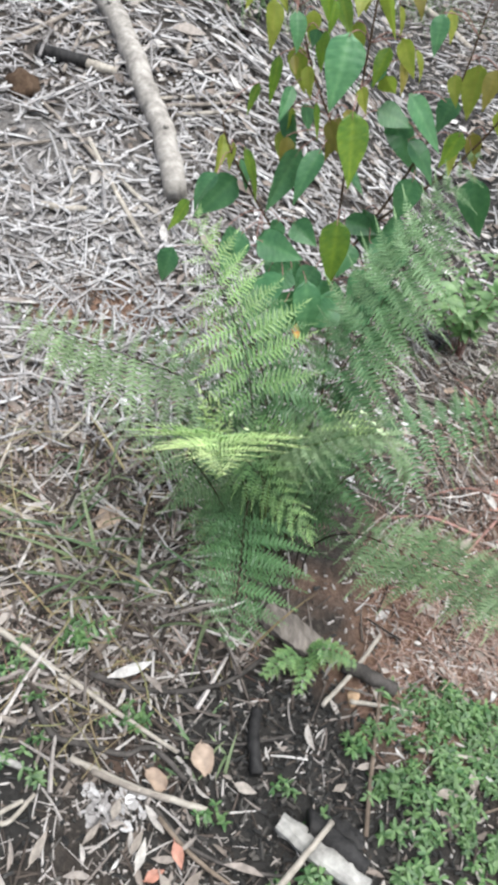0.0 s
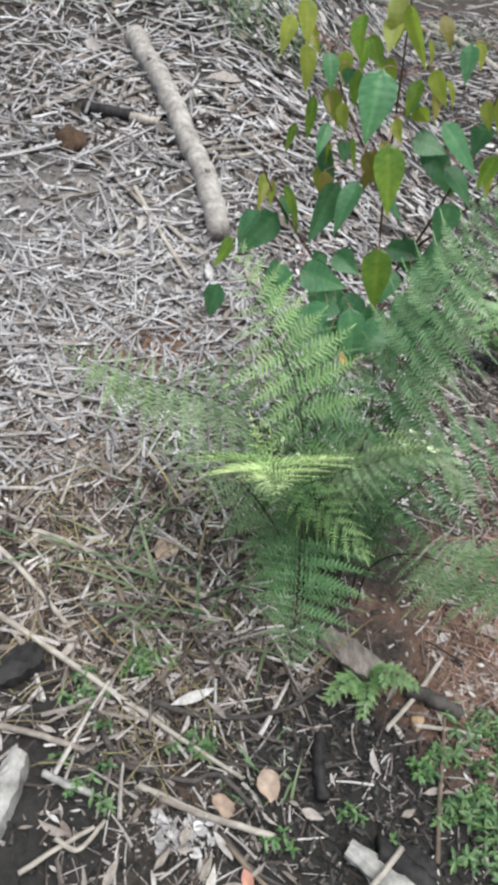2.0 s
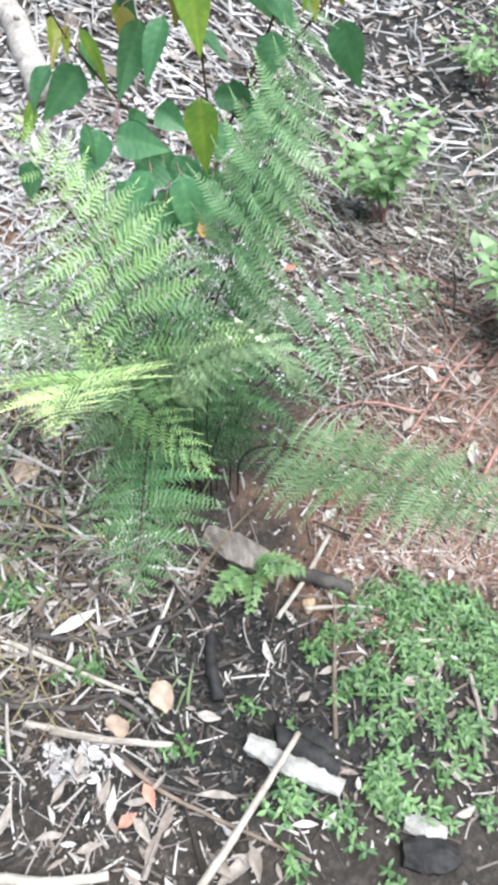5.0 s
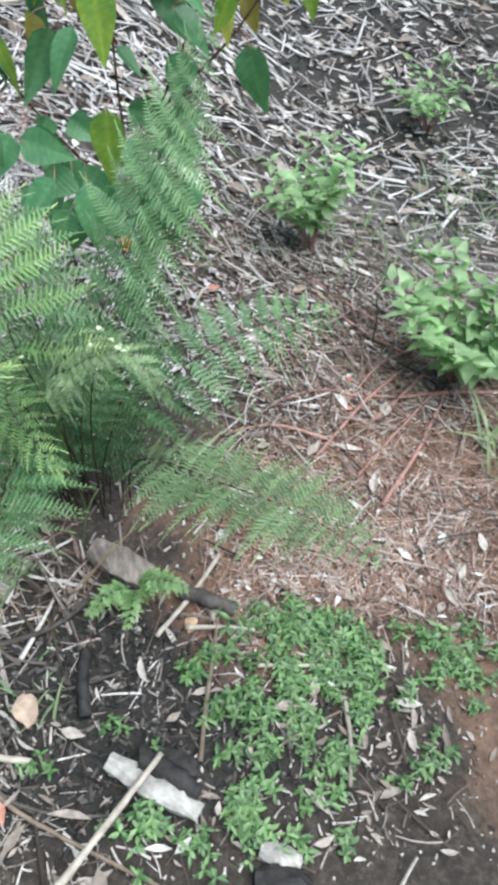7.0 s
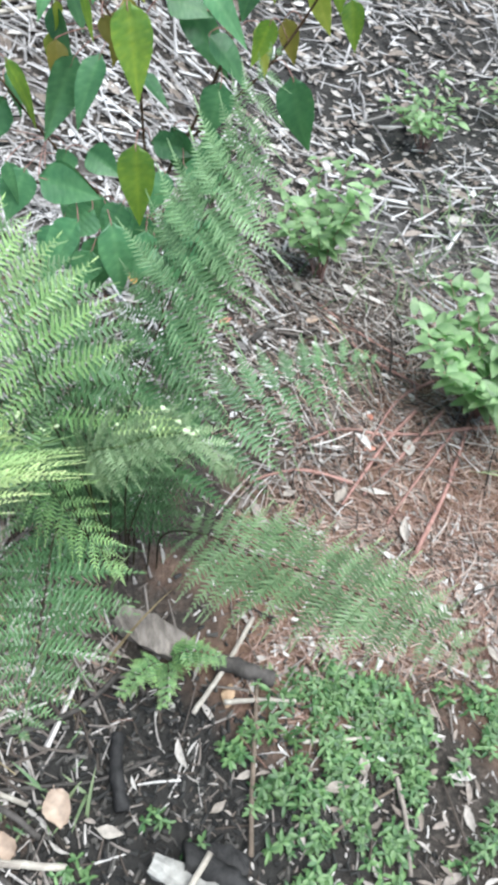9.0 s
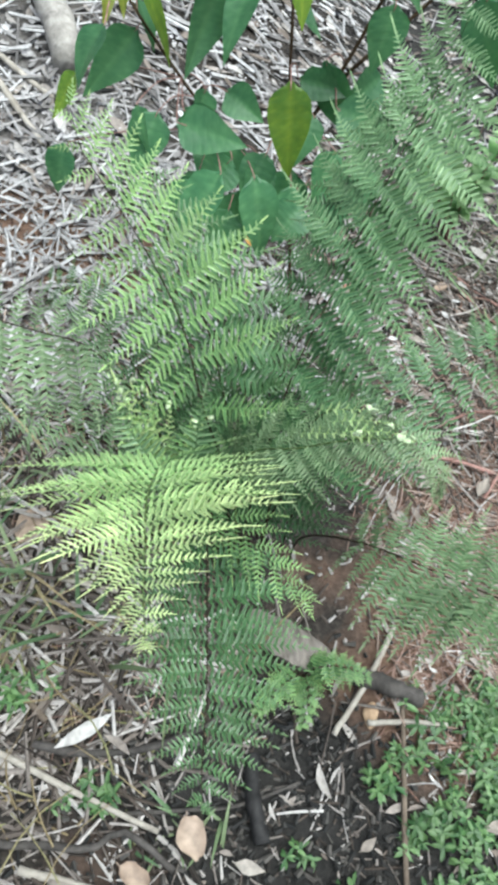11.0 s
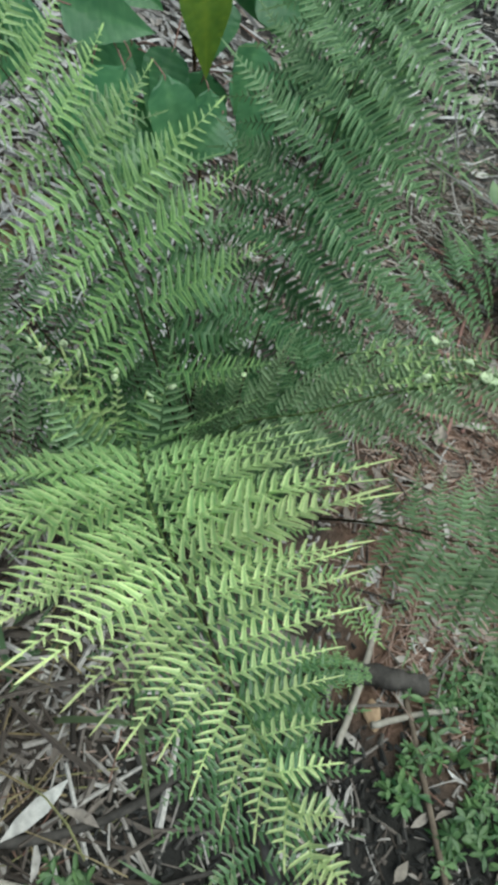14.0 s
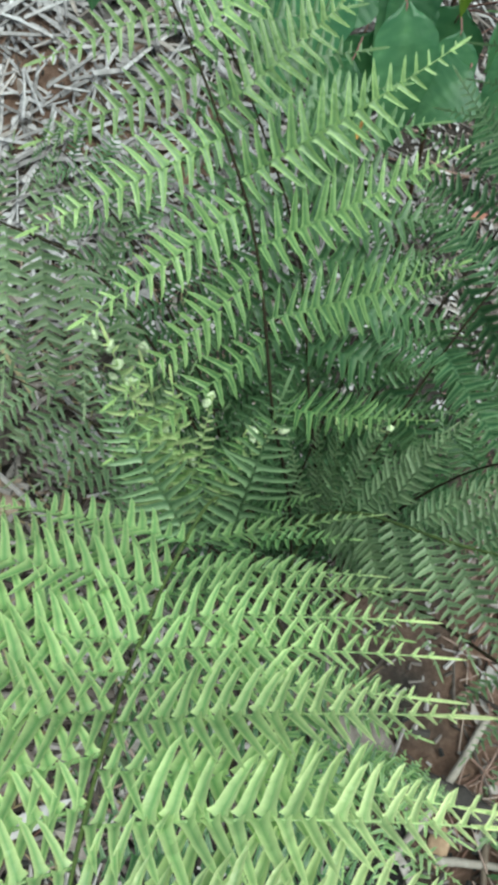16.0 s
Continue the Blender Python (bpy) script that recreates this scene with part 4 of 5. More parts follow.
# ---- grass ----
def grass(x, y, spread, blades, long, label, mat=None, lean=0.6, seed=0, wide=0.006):
    r = random.Random(seed)
    z0 = ground(x, y)
    verts, faces, young = [], [], []
    for k in range(blades):
        bx, by = r.gauss(0, spread), r.gauss(0, spread * 0.7)
        bz = ground(x + bx, y + by) - z0 - 0.005
        a, reach, high = r.uniform(0, 6.283), long * lean * r.uniform(0.3, 1.3), long * r.uniform(0.2, 0.75)
        d, s = Vector((math.cos(a), math.sin(a), 0)), Vector((-math.sin(a), math.cos(a), 0))
        first, age = len(verts), r.random()
        for i in range(6):
            u = i / 5
            c = Vector((bx, by, bz)) + d * (reach * u) + Vector((0, 0, high * (1.35 * u - 0.6 * u * u)))
            h = wide * 0.5 * (1 - u ** 2) + 0.0002
            verts.extend((c - s * h, c + Vector((0, 0, -0.3 * h)), c + s * h))
            young.extend([age * 0.8 + 0.2 * u] * 3)
        for i in range(5):
            b = first + 3 * i
            faces += [(b, b + 1, b + 4, b + 3), (b + 1, b + 2, b + 5, b + 4)]
    ob = mesh_object("grass_clump", verts, faces, mat or GRASS, youth=young)
    ob.location = (x, y, z0)
    tagged(ob, label, "grass", kind="stuff")


grass(-0.42, 1.12, 0.13, 26, 0.26, "clump of green and straw-coloured grass beside the fern", seed=1, wide=0.008)
grass(-0.22, 0.98, 0.1, 32, 0.32, "clump of long green grass beside the fern", seed=2, wide=0.009)
grass(-0.30, 1.10, 0.16, 14, 0.28, "straw-coloured dry grass beside the fern", DRY_GRASS, seed=3)
grass(-0.00, 3.96, 0.22, 300, 0.22, "tuft of dull green grass among ash and twigs", seed=4, wide=0.005)
grass(1.44, 6.03, 0.25, 220, 0.2, "tuft of dull green grass among ash and twigs", seed=9, wide=0.005)
grass(1.51, 2.36, 0.2, 90, 0.2, "thin green grass among dead twigs", seed=5)
grass(1.4, 1.4, 0.15, 70, 0.25, "thin green grass beside a shrub", seed=6)
grass(0.97, 2.07, 0.2, 100, 0.18, "dull grass among dead twigs", seed=7)
grass(-0.1, 0.6, 0.05, 16, 0.10, "few short green grass blades on soil", seed=8)
grass(1.10, 1.18, 0.05, 40, 0.26, "tuft of blue-green grass blades beside a shrub", seed=12, wide=0.007)


# ---- small weeds that carpet the ground ----
def weed_data(kind, seed):
    """A low sprig: short stems with whorls of small oval leaves."""
    r = random.Random(seed)
    verts, faces, young = [], [], []
    for k in range(r.randint(3, 5)):
        a = r.uniform(0, 6.283)
        reach, high = r.uniform(0.0, 0.035), r.uniform(0.012, 0.04)
        tipp = Vector((math.cos(a) * reach, math.sin(a) * reach, high))
        tube(verts, faces, [Vector((0, 0, -0.004)), tipp * 0.5 + Vector((0, 0, 0.004)), tipp], [0.0009, 0.0008, 0.0006], 3)
        young += [0.6] * (len(verts) - len(young))
        for j in range(r.randint(6, 8)):
            b = j * 2.2 + r.uniform(-0.4, 0.4)
            long, wide = r.uniform(0.014, 0.028), r.uniform(0.006, 0.0095)
            d = Vector((math.cos(b), math.sin(b), r.uniform(-0.25, 0.55))).normalized()
            s = Vector((-math.sin(b), math.cos(b), 0))
            c0 = tipp - Vector((0, 0, r.uniform(0, 0.6) * high * (j % 2)))
            first, age = len(verts), r.uniform(0.0, 0.9)
            for u, w in ((0, 0.12), (0.35, 0.85), (0.7, 0.9), (1, 0.1)):
                c = c0 + d * (long * u) - Vector((0, 0, 0.35 * long * u * u))
                verts.extend((c - s * (wide * 0.5 * w) + Vector((0, 0, 0.12 * wide)), c, c + s * (wide * 0.5 * w) + Vector((0, 0, 0.12 * wide))))
                young.extend([age, age * 0.8, age])
            for i in range(3):
                q = first + 3 * i
                faces += [(q, q + 1, q + 4, q + 3), (q + 1, q + 2, q + 5, q + 4)]
    return verts, faces, young


def weeds():
    r = random.Random(11)
    shapes = []
    for k in range(8):
        v, f, y = weed_data(k, 100 + k)
        ob = mesh_object("weed", v, f, WEED_LEAF, youth=y)
        shapes.append(ob.data)
        bpy.data.objects.remove(ob)
    for cx, cy, sx, sy, count in WEED_BEDS:
        for k in range(count):
            x, y = r.gauss(cx, sx), r.gauss(cy, sy)
            if noise.noise((x * 9, y * 9, 5.5)) < -0.2 and r.random() < 0.85:
                continue
            ob = new("weed", r.choice(shapes))
            ob.matrix_world = pose(x, y, ground(x, y), r.uniform(-12, 12), r.uniform(-12, 12) + 9, r.uniform(0, 360)) @ Matrix.Scale(r.uniform(0.55, 0.95), 4)
            tagged(ob, "low bright green weed with small oval leaves on bare soil", "weed", "weeds carpeting the soil")


WEED_BEDS = [
    (0.34, 0.63, 0.10, 0.06, 66),
    (0.52, 0.68, 0.10, 0.04, 66),
    (0.42, 0.51, 0.12, 0.05, 64),
    (0.63, 0.62, 0.08, 0.05, 26),
    (0.44, 0.73, 0.08, 0.03, 24),
    (0.78, 0.62, 0.05, 0.03, 12),
    (0.06, 0.56, 0.03, 0.01, 8),
    (0.12, 0.40, 0.04, 0.02, 8),
    (0.24, 0.37, 0.08, 0.05, 26),
    (-0.35, 0.81, 0.03, 0.03, 7),
    (-0.43, 0.75, 0.04, 0.04, 7),
    (-0.25, 0.68, 0.02, 0.02, 4),
    (-0.37, 0.57, 0.03, 0.02, 5),
    (-0.05, 0.51, 0.03, 0.01, 4)]
weeds()


# ---- fallen wood ----
def stick(name, points, r0, r1, mat, label, category="stick", sides=8, knots=0.06, n=16, seed=0, group=""):
    """A fallen stick through the points (x, y, height of its axis above the soil)."""
    r = random.Random(seed + int(points[0][0] * 1000))
    path = smooth_path([(x, y, ground(x, y) + h + 0.012) for x, y, h in points], n)
    mid = path[n // 2].copy()
    path = [p - mid + Vector((r.uniform(-1, 1), r.uniform(-1, 1), 0)) * (0.12 * r0) for p in path]
    verts, faces = [], []
    shift = r.uniform(0, 50)
    tube(verts, faces, path, [(r0 + (r1 - r0) * k / n) * (1 + 1.6 * knots * noise.noise((k * 0.33 + shift, 0, 0))) for k in range(n + 1)], sides, knots * 0.5, r)
    ob = mesh_object(name, verts, faces, mat)
    ob.location = mid
    return tagged(ob, label, category, group)


def stubs(limb, picks, mat):
    """Broken side twigs on a fallen limb, each a part of it."""
    for i, long in picks:
        v = limb.data.vertices[i]
        d = (v.normal + Vector((0.3, 0.2, 0.5))).normalized()
        verts, faces = [], []
        tube(verts, faces, [v.co - d * 0.012, v.co + d * (0.5 * long), v.co + d * long + Vector((0.004, 0, 0.002))], [0.010, 0.0075, 0.005], 7, 0.1, random.Random(i))
        mesh_object("stub", verts, faces, mat, limb, "short broken side twig")


def slab(name, a, b, wide, thick, mat, label, category, lift=0.01, seed=0):
    """A flat, ragged piece of bark or charred wood from a to b."""
    r = random.Random(seed)
    a, b = Vector((a[0], a[1], ground(*a) + lift)), Vector((b[0], b[1], ground(*b) + lift))
    mid = (a + b) / 2
    d = (b - a).normalized()
    s = d.cross(Vector((0, 0, 1))).normalized()
    u = s.cross(d)
    verts, faces = [], []
    n, m = 12, 6
    for layer in (0, 1):
        for i in range(n + 1):
            f = i / n
            w = wide * 0.5 * (0.55 + 0.45 * math.sin(math.pi * min(1, max(0, 0.1 + 0.85 * f))) + r.uniform(-0.1, 0.1))
            for j in range(m + 1):
                q = 2 * j / m - 1
                h = (thick * (1 - 0.45 * q * q) + 0.12 * thick * r.uniform(-1, 1)) if layer else -0.3 * thick
                verts.append((a - mid) + (b - a) * f + s * (w * q) + u * h + d * (0.02 * wide * r.uniform(-1, 1)))
    row, one = m + 1, (n + 1) * (m + 1)
    for i in range(n):
        for j in range(m):
            k = i * row + j
            faces += [(k, k + row, k + row + 1, k + 1), (one + k, one + k + 1, one + k + row + 1, one + k + row)]
    rim = [i * row for i in range(n + 1)] + [n * row + j for j in range(1, m + 1)] + [i * row + m for i in range(n - 1, -1, -1)] + [j for j in range(m - 1, 0, -1)]
    for k in range(len(rim)):
        p, q = rim[k], rim[(k + 1) % len(rim)]
        faces.append((p, q, one + q, one + p))
    ob = mesh_object(name, verts, faces, mat, smooth=False)
    ob.location = mid
    return tagged(ob, label, category)


def lump(name, x, y, size, mat, label, category, seed=0, sink=0.3):
    """A rough stone or clod."""
    bm = bmesh.new()
    bmesh.ops.create_icosphere(bm, subdivisions=3, radius=1)
    for v in bm.verts:
        f = 1 + 0.28 * noise.noise(v.co * 1.4 + Vector((seed, 0, 0))) + 0.08 * noise.noise(v.co * 5 + Vector((0, seed, 0)))
        v.co = Vector((v.co.x * size[0] * f, v.co.y * size[1] * f, v.co.z * size[2] * f))
    me = bpy.data.meshes.new(name)
    bm.to_mesh(me)
    bm.free()
    me.polygons.foreach_set("use_smooth", [True] * len(me.polygons))
    me.materials.append(mat)
    ob = new(name, me)
    ob.matrix_world = pose(x, y, ground(x, y) + size[2] * (1 - 2 * sink), 0, 9, seed * 37)
    return tagged(ob, label, category)


limb = stick("fallen_branch", [(-0.225, 2.251, 0.029), (-0.276, 2.538, 0.029), (-0.373, 2.832, 0.029), (-0.461, 3.116, 0.029), (-0.557, 3.367, 0.029), (-0.629, 3.552, 0.029)], 0.0403, 0.0479, LIMB_BARK, "thick pale grey fallen branch lying on twig litter", "branch", sides=12, knots=0.03, n=28)
stubs(limb, ((75, 0.03), (150, 0.045), (206, 0.03), (268, 0.04)), LIMB_BARK)
stick("stick", [(-0.776, 0.978, 0.005), (-0.576, 0.869, 0.005), (-0.341, 0.733, 0.005), (-0.132, 0.617, 0.005)], 0.0085, 0.0042, PALE_WOOD, "long straight pale grey stick on dark soil", "stick")
stick("stick", [(-0.665, 1.145, 0.003), (-0.560, 1.113, 0.003), (-0.377, 1.048, 0.003), (-0.168, 0.979, 0.003)], 0.0058, 0.0050, PALE_WOOD, "thin straight pale stick beside the grass", "stick")
stick("stick", [(-0.323, 0.588, 0.004), (-0.201, 0.548, 0.004), (-0.073, 0.518, 0.004)], 0.0066, 0.0060, PALE_WOOD, "weathered pale stick on dark soil", "stick")
stick("stick", [(-0.283, 0.570, 0.004), (-0.211, 0.549, 0.004), (-0.141, 0.532, 0.004)], 0.0066, 0.0055, GREY_WOOD, "weathered grey stick on dark soil", "stick")
stick("stick", [(-0.065, 0.277, 0.020), (0.021, 0.360, 0.030), (0.150, 0.496, 0.040)], 0.0075, 0.0051, PALE_WOOD, "straight pale stick leaning on a charred log", "stick")
stick("twig", [(-0.404, 0.685, 0.004), (-0.357, 0.626, 0.004), (-0.290, 0.616, 0.004), (-0.228, 0.606, 0.004), (-0.179, 0.622, 0.004), (-0.113, 0.566, 0.004)], 0.0064, 0.0051, CHAR_GREY, "crooked dark grey twig on soil", "twig")
stick("twig", [(-0.181, 0.647, 0.002), (-0.108, 0.644, 0.002), (-0.017, 0.641, 0.002), (0.086, 0.663, 0.002)], 0.0037, 0.0027, CHAR_GREY, "thin dark twig on soil", "twig")
stick("stick", [(-0.440, 1.048, 0.004), (-0.393, 0.954, 0.004), (-0.335, 0.843, 0.004), (-0.293, 0.784, 0.004)], 0.0069, 0.0056, BROWN_WOOD, "brown stick among dead grass", "stick")
stick("stick", [(-0.456, 1.319, 0.003), (-0.416, 1.373, 0.003), (-0.389, 1.432, 0.003)], 0.0048, 0.0043, PALE_WOOD, "short pale stick in dead grass", "stick")
stick("stick", [(-0.579, 1.210, 0.003), (-0.570, 1.295, 0.003), (-0.561, 1.372, 0.003)], 0.0046, 0.0042, PALE_WOOD, "short pale stick in dead grass", "stick")
stick("stick", [(-0.734, 1.563, 0.004), (-0.648, 1.552, 0.004), (-0.504, 1.547, 0.004)], 0.0066, 0.0059, PALE_WOOD, "pale stick beside the fern", "stick")
stick("stick", [(0.152, 0.728, 0.003), (0.224, 0.804, 0.003), (0.297, 0.898, 0.003)], 0.0051, 0.0050, PALE_WOOD, "pale stick beside a charred branch", "stick")
stick("charred_branch", [(0.204, 0.819, 0.010), (0.259, 0.795, 0.010), (0.311, 0.768, 0.010)], 0.0161, 0.0147, CHAR_GREY, "short charred grey branch on red soil", "branch", sides=9, knots=0.15)
slab("bark_slab", (0.036, 0.919), (0.161, 0.838), 0.064, 0.020, SLAB, "grey slab of bark under the fern", "bark", lift=0.02)
stick("stick", [(0.212, 0.741, 0.003), (0.287, 0.736, 0.003), (0.345, 0.726, 0.003)], 0.0052, 0.0040, PALE_WOOD, "small pale stick among weeds", "stick")
stick("stick", [(0.278, 0.765, 0.003), (0.257, 0.677, 0.003), (0.233, 0.582, 0.003), (0.213, 0.487, 0.003)], 0.0043, 0.0047, BROWN_WOOD, "grey-brown stick among green weeds", "stick")
stick("stick", [(0.340, 0.655, 0.003), (0.394, 0.651, 0.003), (0.472, 0.647, 0.003)], 0.0042, 0.0038, PALE_WOOD, "pale stick among green weeds", "stick")
stick("stick", [(0.499, 0.573, 0.003), (0.491, 0.497, 0.003), (0.472, 0.420, 0.003)], 0.0052, 0.0038, GREY_WOOD, "dark stick among green weeds", "stick")
stick("twig", [(0.341, 0.492, 0.002), (0.426, 0.534, 0.002), (0.487, 0.555, 0.002)], 0.0029, 0.0026, BROWN_WOOD, "thin brown twig among weeds", "twig")
stick("charred_stick", [(0.019, 0.709, 0.008), (0.012, 0.657, 0.008), (0.016, 0.584, 0.008)], 0.0123, 0.0125, CHAR, "charcoal-black stick on burnt soil", "stick", sides=9, knots=0.12)
stick("charred_log", [(0.105, 0.503, 0.014), (0.155, 0.473, 0.014), (0.205, 0.429, 0.014)], 0.0233, 0.0148, CHAR, "charred black log end in weeds", "log", sides=12, knots=0.12)
slab("ash_wood", (0.056, 0.503), (0.204, 0.402), 0.042, 0.016, ASH_WHITE, "ash-white split piece of burnt wood", "burnt wood", lift=0.022, seed=5)
stick("charred_branch", [(-0.311, 0.753, 0.004), (-0.232, 0.733, 0.004), (-0.144, 0.734, 0.004), (-0.043, 0.763, 0.004), (0.029, 0.814, 0.004)], 0.0068, 0.0047, CHAR_GREY, "dark root half sunk in the soil", "root", sides=9, knots=0.2)
stick("stick", [(-0.774, 1.145, 0.004), (-0.650, 1.042, 0.004), (-0.515, 0.910, 0.004)], 0.0073, 0.0055, PALE_WOOD, "pale stick among dead grass", "stick")
stick("stick", [(-0.710, 2.648, 0.005), (-0.487, 2.386, 0.005), (-0.297, 2.021, 0.005)], 0.0079, 0.0055, GREY_WOOD, "dry pale stick in a deep litter of twigs", "stick")
stick("stick", [(-0.527, 2.483, 0.006), (-0.408, 2.234, 0.006), (-0.293, 2.014, 0.006)], 0.0096, 0.0069, PALE_WOOD, "dry pale stick in a deep litter of twigs", "stick")
stick("stick", [(-0.322, 2.787, 0.005), (-0.193, 2.871, 0.005), (-0.002, 3.054, 0.005)], 0.0083, 0.0072, PALE_WOOD, "dry pale stick in a deep litter of twigs", "stick")
stick("stick", [(-0.289, 2.746, 0.005), (-0.150, 2.836, 0.005), (-0.002, 2.988, 0.005)], 0.0082, 0.0071, GREY_WOOD, "dry pale stick in a deep litter of twigs", "stick")
stick("stick", [(-0.247, 2.709, 0.005), (-0.128, 2.793, 0.005), (-0.013, 2.918, 0.005)], 0.0082, 0.0070, PALE_WOOD, "dry pale stick in a deep litter of twigs", "stick")
stick("stick", [(-0.663, 2.851, 0.004), (-0.642, 3.074, 0.004), (-0.621, 3.339, 0.004)], 0.0072, 0.0064, GREY_WOOD, "dry pale stick in a deep litter of twigs", "stick")
stick("stick", [(-0.417, 2.324, 0.005), (-0.323, 2.224, 0.005), (-0.269, 2.166, 0.005)], 0.0083, 0.0064, PALE_WOOD, "dry pale stick in a deep litter of twigs", "stick")
stick("stick", [(-0.525, 2.000, 0.003), (-0.438, 2.108, 0.003), (-0.343, 2.209, 0.003)], 0.0051, 0.0043, PALE_WOOD, "dry pale stick in a deep litter of twigs", "stick")
stick("stick", [(-0.629, 2.146, 0.007), (-0.562, 2.145, 0.007), (-0.494, 2.154, 0.007)], 0.0122, 0.0099, PALE_WOOD, "dry pale stick in a deep litter of twigs", "stick")
stick("stick", [(-0.809, 2.376, 0.004), (-0.709, 2.412, 0.004), (-0.633, 2.446, 0.004)], 0.0064, 0.0053, GREY_WOOD, "dry pale stick in a deep litter of twigs", "stick")
stick("stick", [(-0.552, 2.199, 0.003), (-0.545, 2.342, 0.003), (-0.457, 2.278, 0.003)], 0.0053, 0.0044, PALE_WOOD, "dry pale stick in a deep litter of twigs", "stick")
stick("stick", [(-0.632, 3.078, 0.006), (-0.555, 3.147, 0.006), (-0.475, 3.215, 0.006)], 0.0098, 0.0081, PALE_WOOD, "dry pale stick in a deep litter of twigs", "stick")
stick("stick", [(-0.967, 2.881, 0.006), (-0.824, 3.093, 0.006), (-0.627, 3.382, 0.006)], 0.0103, 0.0093, GREY_WOOD, "dry pale stick in a deep litter of twigs", "stick")
stick("stick", [(-0.256, 3.297, 0.006), (-0.220, 3.251, 0.006), (-0.226, 3.143, 0.006)], 0.0092, 0.0072, GREY_WOOD, "dry pale stick in a deep litter of twigs", "stick")
stick("stick", [(-0.263, 3.429, 0.005), (-0.221, 3.272, 0.005), (-0.235, 3.097, 0.005)], 0.0083, 0.0062, PALE_WOOD, "dry pale stick in a deep litter of twigs", "stick")
stick("charred_branch", [(-0.762, 2.945, 0.016), (-0.652, 2.918, 0.016), (-0.579, 2.905, 0.016)], 0.0273, 0.0231, CHAR, "burnt black branch with a pale unburnt end", "branch", sides=9, knots=0.12)
stick("branch_end", [(-0.579, 2.905, 0.012), (-0.527, 2.901, 0.012), (-0.482, 2.900, 0.012)], 0.0200, 0.0158, PALE_WOOD, "pale unburnt end of a charred branch", "branch", sides=9, knots=0.08)
stick("fallen_branch", [(0.002, 4.486, 0.020), (0.354, 5.167, 0.020), (0.920, 6.691, 0.020), (1.085, 6.521, 0.020)], 0.0289, 0.0339, LIMB_BARK, "grey fallen branch on ashy ground", "branch", sides=9)
stick("stick", [(1.195, 6.360, 0.017), (1.392, 5.993, 0.017), (1.576, 5.497, 0.017)], 0.0288, 0.0218, PALE_WOOD, "pale stick on ashy ground", "stick")
stick("stick", [(0.834, 6.367, 0.012), (0.976, 6.399, 0.012), (1.244, 6.123, 0.012)], 0.0197, 0.0172, GREY_WOOD, "grey stick on ashy ground", "stick")
stick("stick", [(-0.449, 0.376, 0.006), (-0.345, 0.351, 0.006), (-0.267, 0.335, 0.006), (-0.190, 0.332, 0.006)], 0.0098, 0.0076, PALE_WOOD, "curved pale branch on dark soil", "stick")
stick("stick", [(-0.495, 0.596, 0.004), (-0.446, 0.577, 0.004), (-0.399, 0.565, 0.004)], 0.0072, 0.0061, ASH_WHITE, "white weathered stick on dark soil", "stick")
stick("stick", [(-0.637, 0.682, 0.004), (-0.528, 0.667, 0.004), (-0.429, 0.647, 0.004)], 0.0070, 0.0058, GREY_WOOD, "grey stick on dark soil", "stick")
stick("stick", [(-0.449, 0.487, 0.003), (-0.408, 0.473, 0.003), (-0.371, 0.522, 0.003)], 0.0048, 0.0039, PALE_WOOD, "forked pale twig on dark soil", "stick")
stick("stick", [(-0.499, 0.432, 0.003), (-0.445, 0.471, 0.003), (-0.387, 0.510, 0.003)], 0.0051, 0.0039, PALE_WOOD, "pale curved twig on dark soil", "stick")
stick("stick", [(-0.171, 0.521, 0.002), (-0.103, 0.458, 0.002), (-0.010, 0.425, 0.002), (0.085, 0.416, 0.002)], 0.0040, 0.0029, CHAR_GREY, "thin dark curved twig on soil", "stick")
stick("stick", [(-0.158, 0.501, 0.003), (-0.103, 0.449, 0.003), (-0.023, 0.396, 0.003), (0.129, 0.305, 0.003)], 0.0044, 0.0032, BROWN_WOOD, "long thin brown twig on soil", "stick")
stick("twig", [(0.444, 1.678, 0.005), (0.515, 1.750, 0.005), (0.565, 1.714, 0.005), (0.654, 1.764, 0.005)], 0.0085, 0.0073, CHAR_GREY, "crooked dark root on red soil", "root")
stick("red_twig", [(0.702, 1.031, 0.004), (0.843, 1.202, 0.004), (0.954, 1.355, 0.004), (1.031, 1.474, 0.004)], 0.0059, 0.0044, RED_STEM, "thin reddish dead twig on needle litter", "twig")
stick("red_twig", [(1.178, 1.415, 0.004), (0.997, 1.414, 0.004), (0.851, 1.396, 0.004), (0.751, 1.398, 0.004)], 0.0073, 0.0041, RED_STEM, "thin reddish dead twig on needle litter", "twig")
stick("red_twig", [(0.863, 1.477, 0.004), (0.741, 1.367, 0.004), (0.622, 1.236, 0.004), (0.559, 1.167, 0.004)], 0.0063, 0.0032, RED_STEM, "thin reddish dead twig on needle litter", "twig")
stick("red_twig", [(0.953, 1.482, 0.004), (0.801, 1.351, 0.004), (0.627, 1.201, 0.004)], 0.0064, 0.0033, RED_STEM, "thin reddish dead twig on needle litter", "twig")
stick("red_twig", [(0.607, 1.234, 0.003), (0.498, 1.264, 0.003), (0.409, 1.244, 0.003), (0.349, 1.210, 0.003)], 0.0056, 0.0031, RED_STEM, "thin reddish dead twig on needle litter", "twig")
stick("red_twig", [(0.915, 1.570, 0.003), (0.776, 1.695, 0.003), (0.674, 1.843, 0.003)], 0.0049, 0.0031, RED_STEM, "thin reddish dead twig on needle litter", "twig")
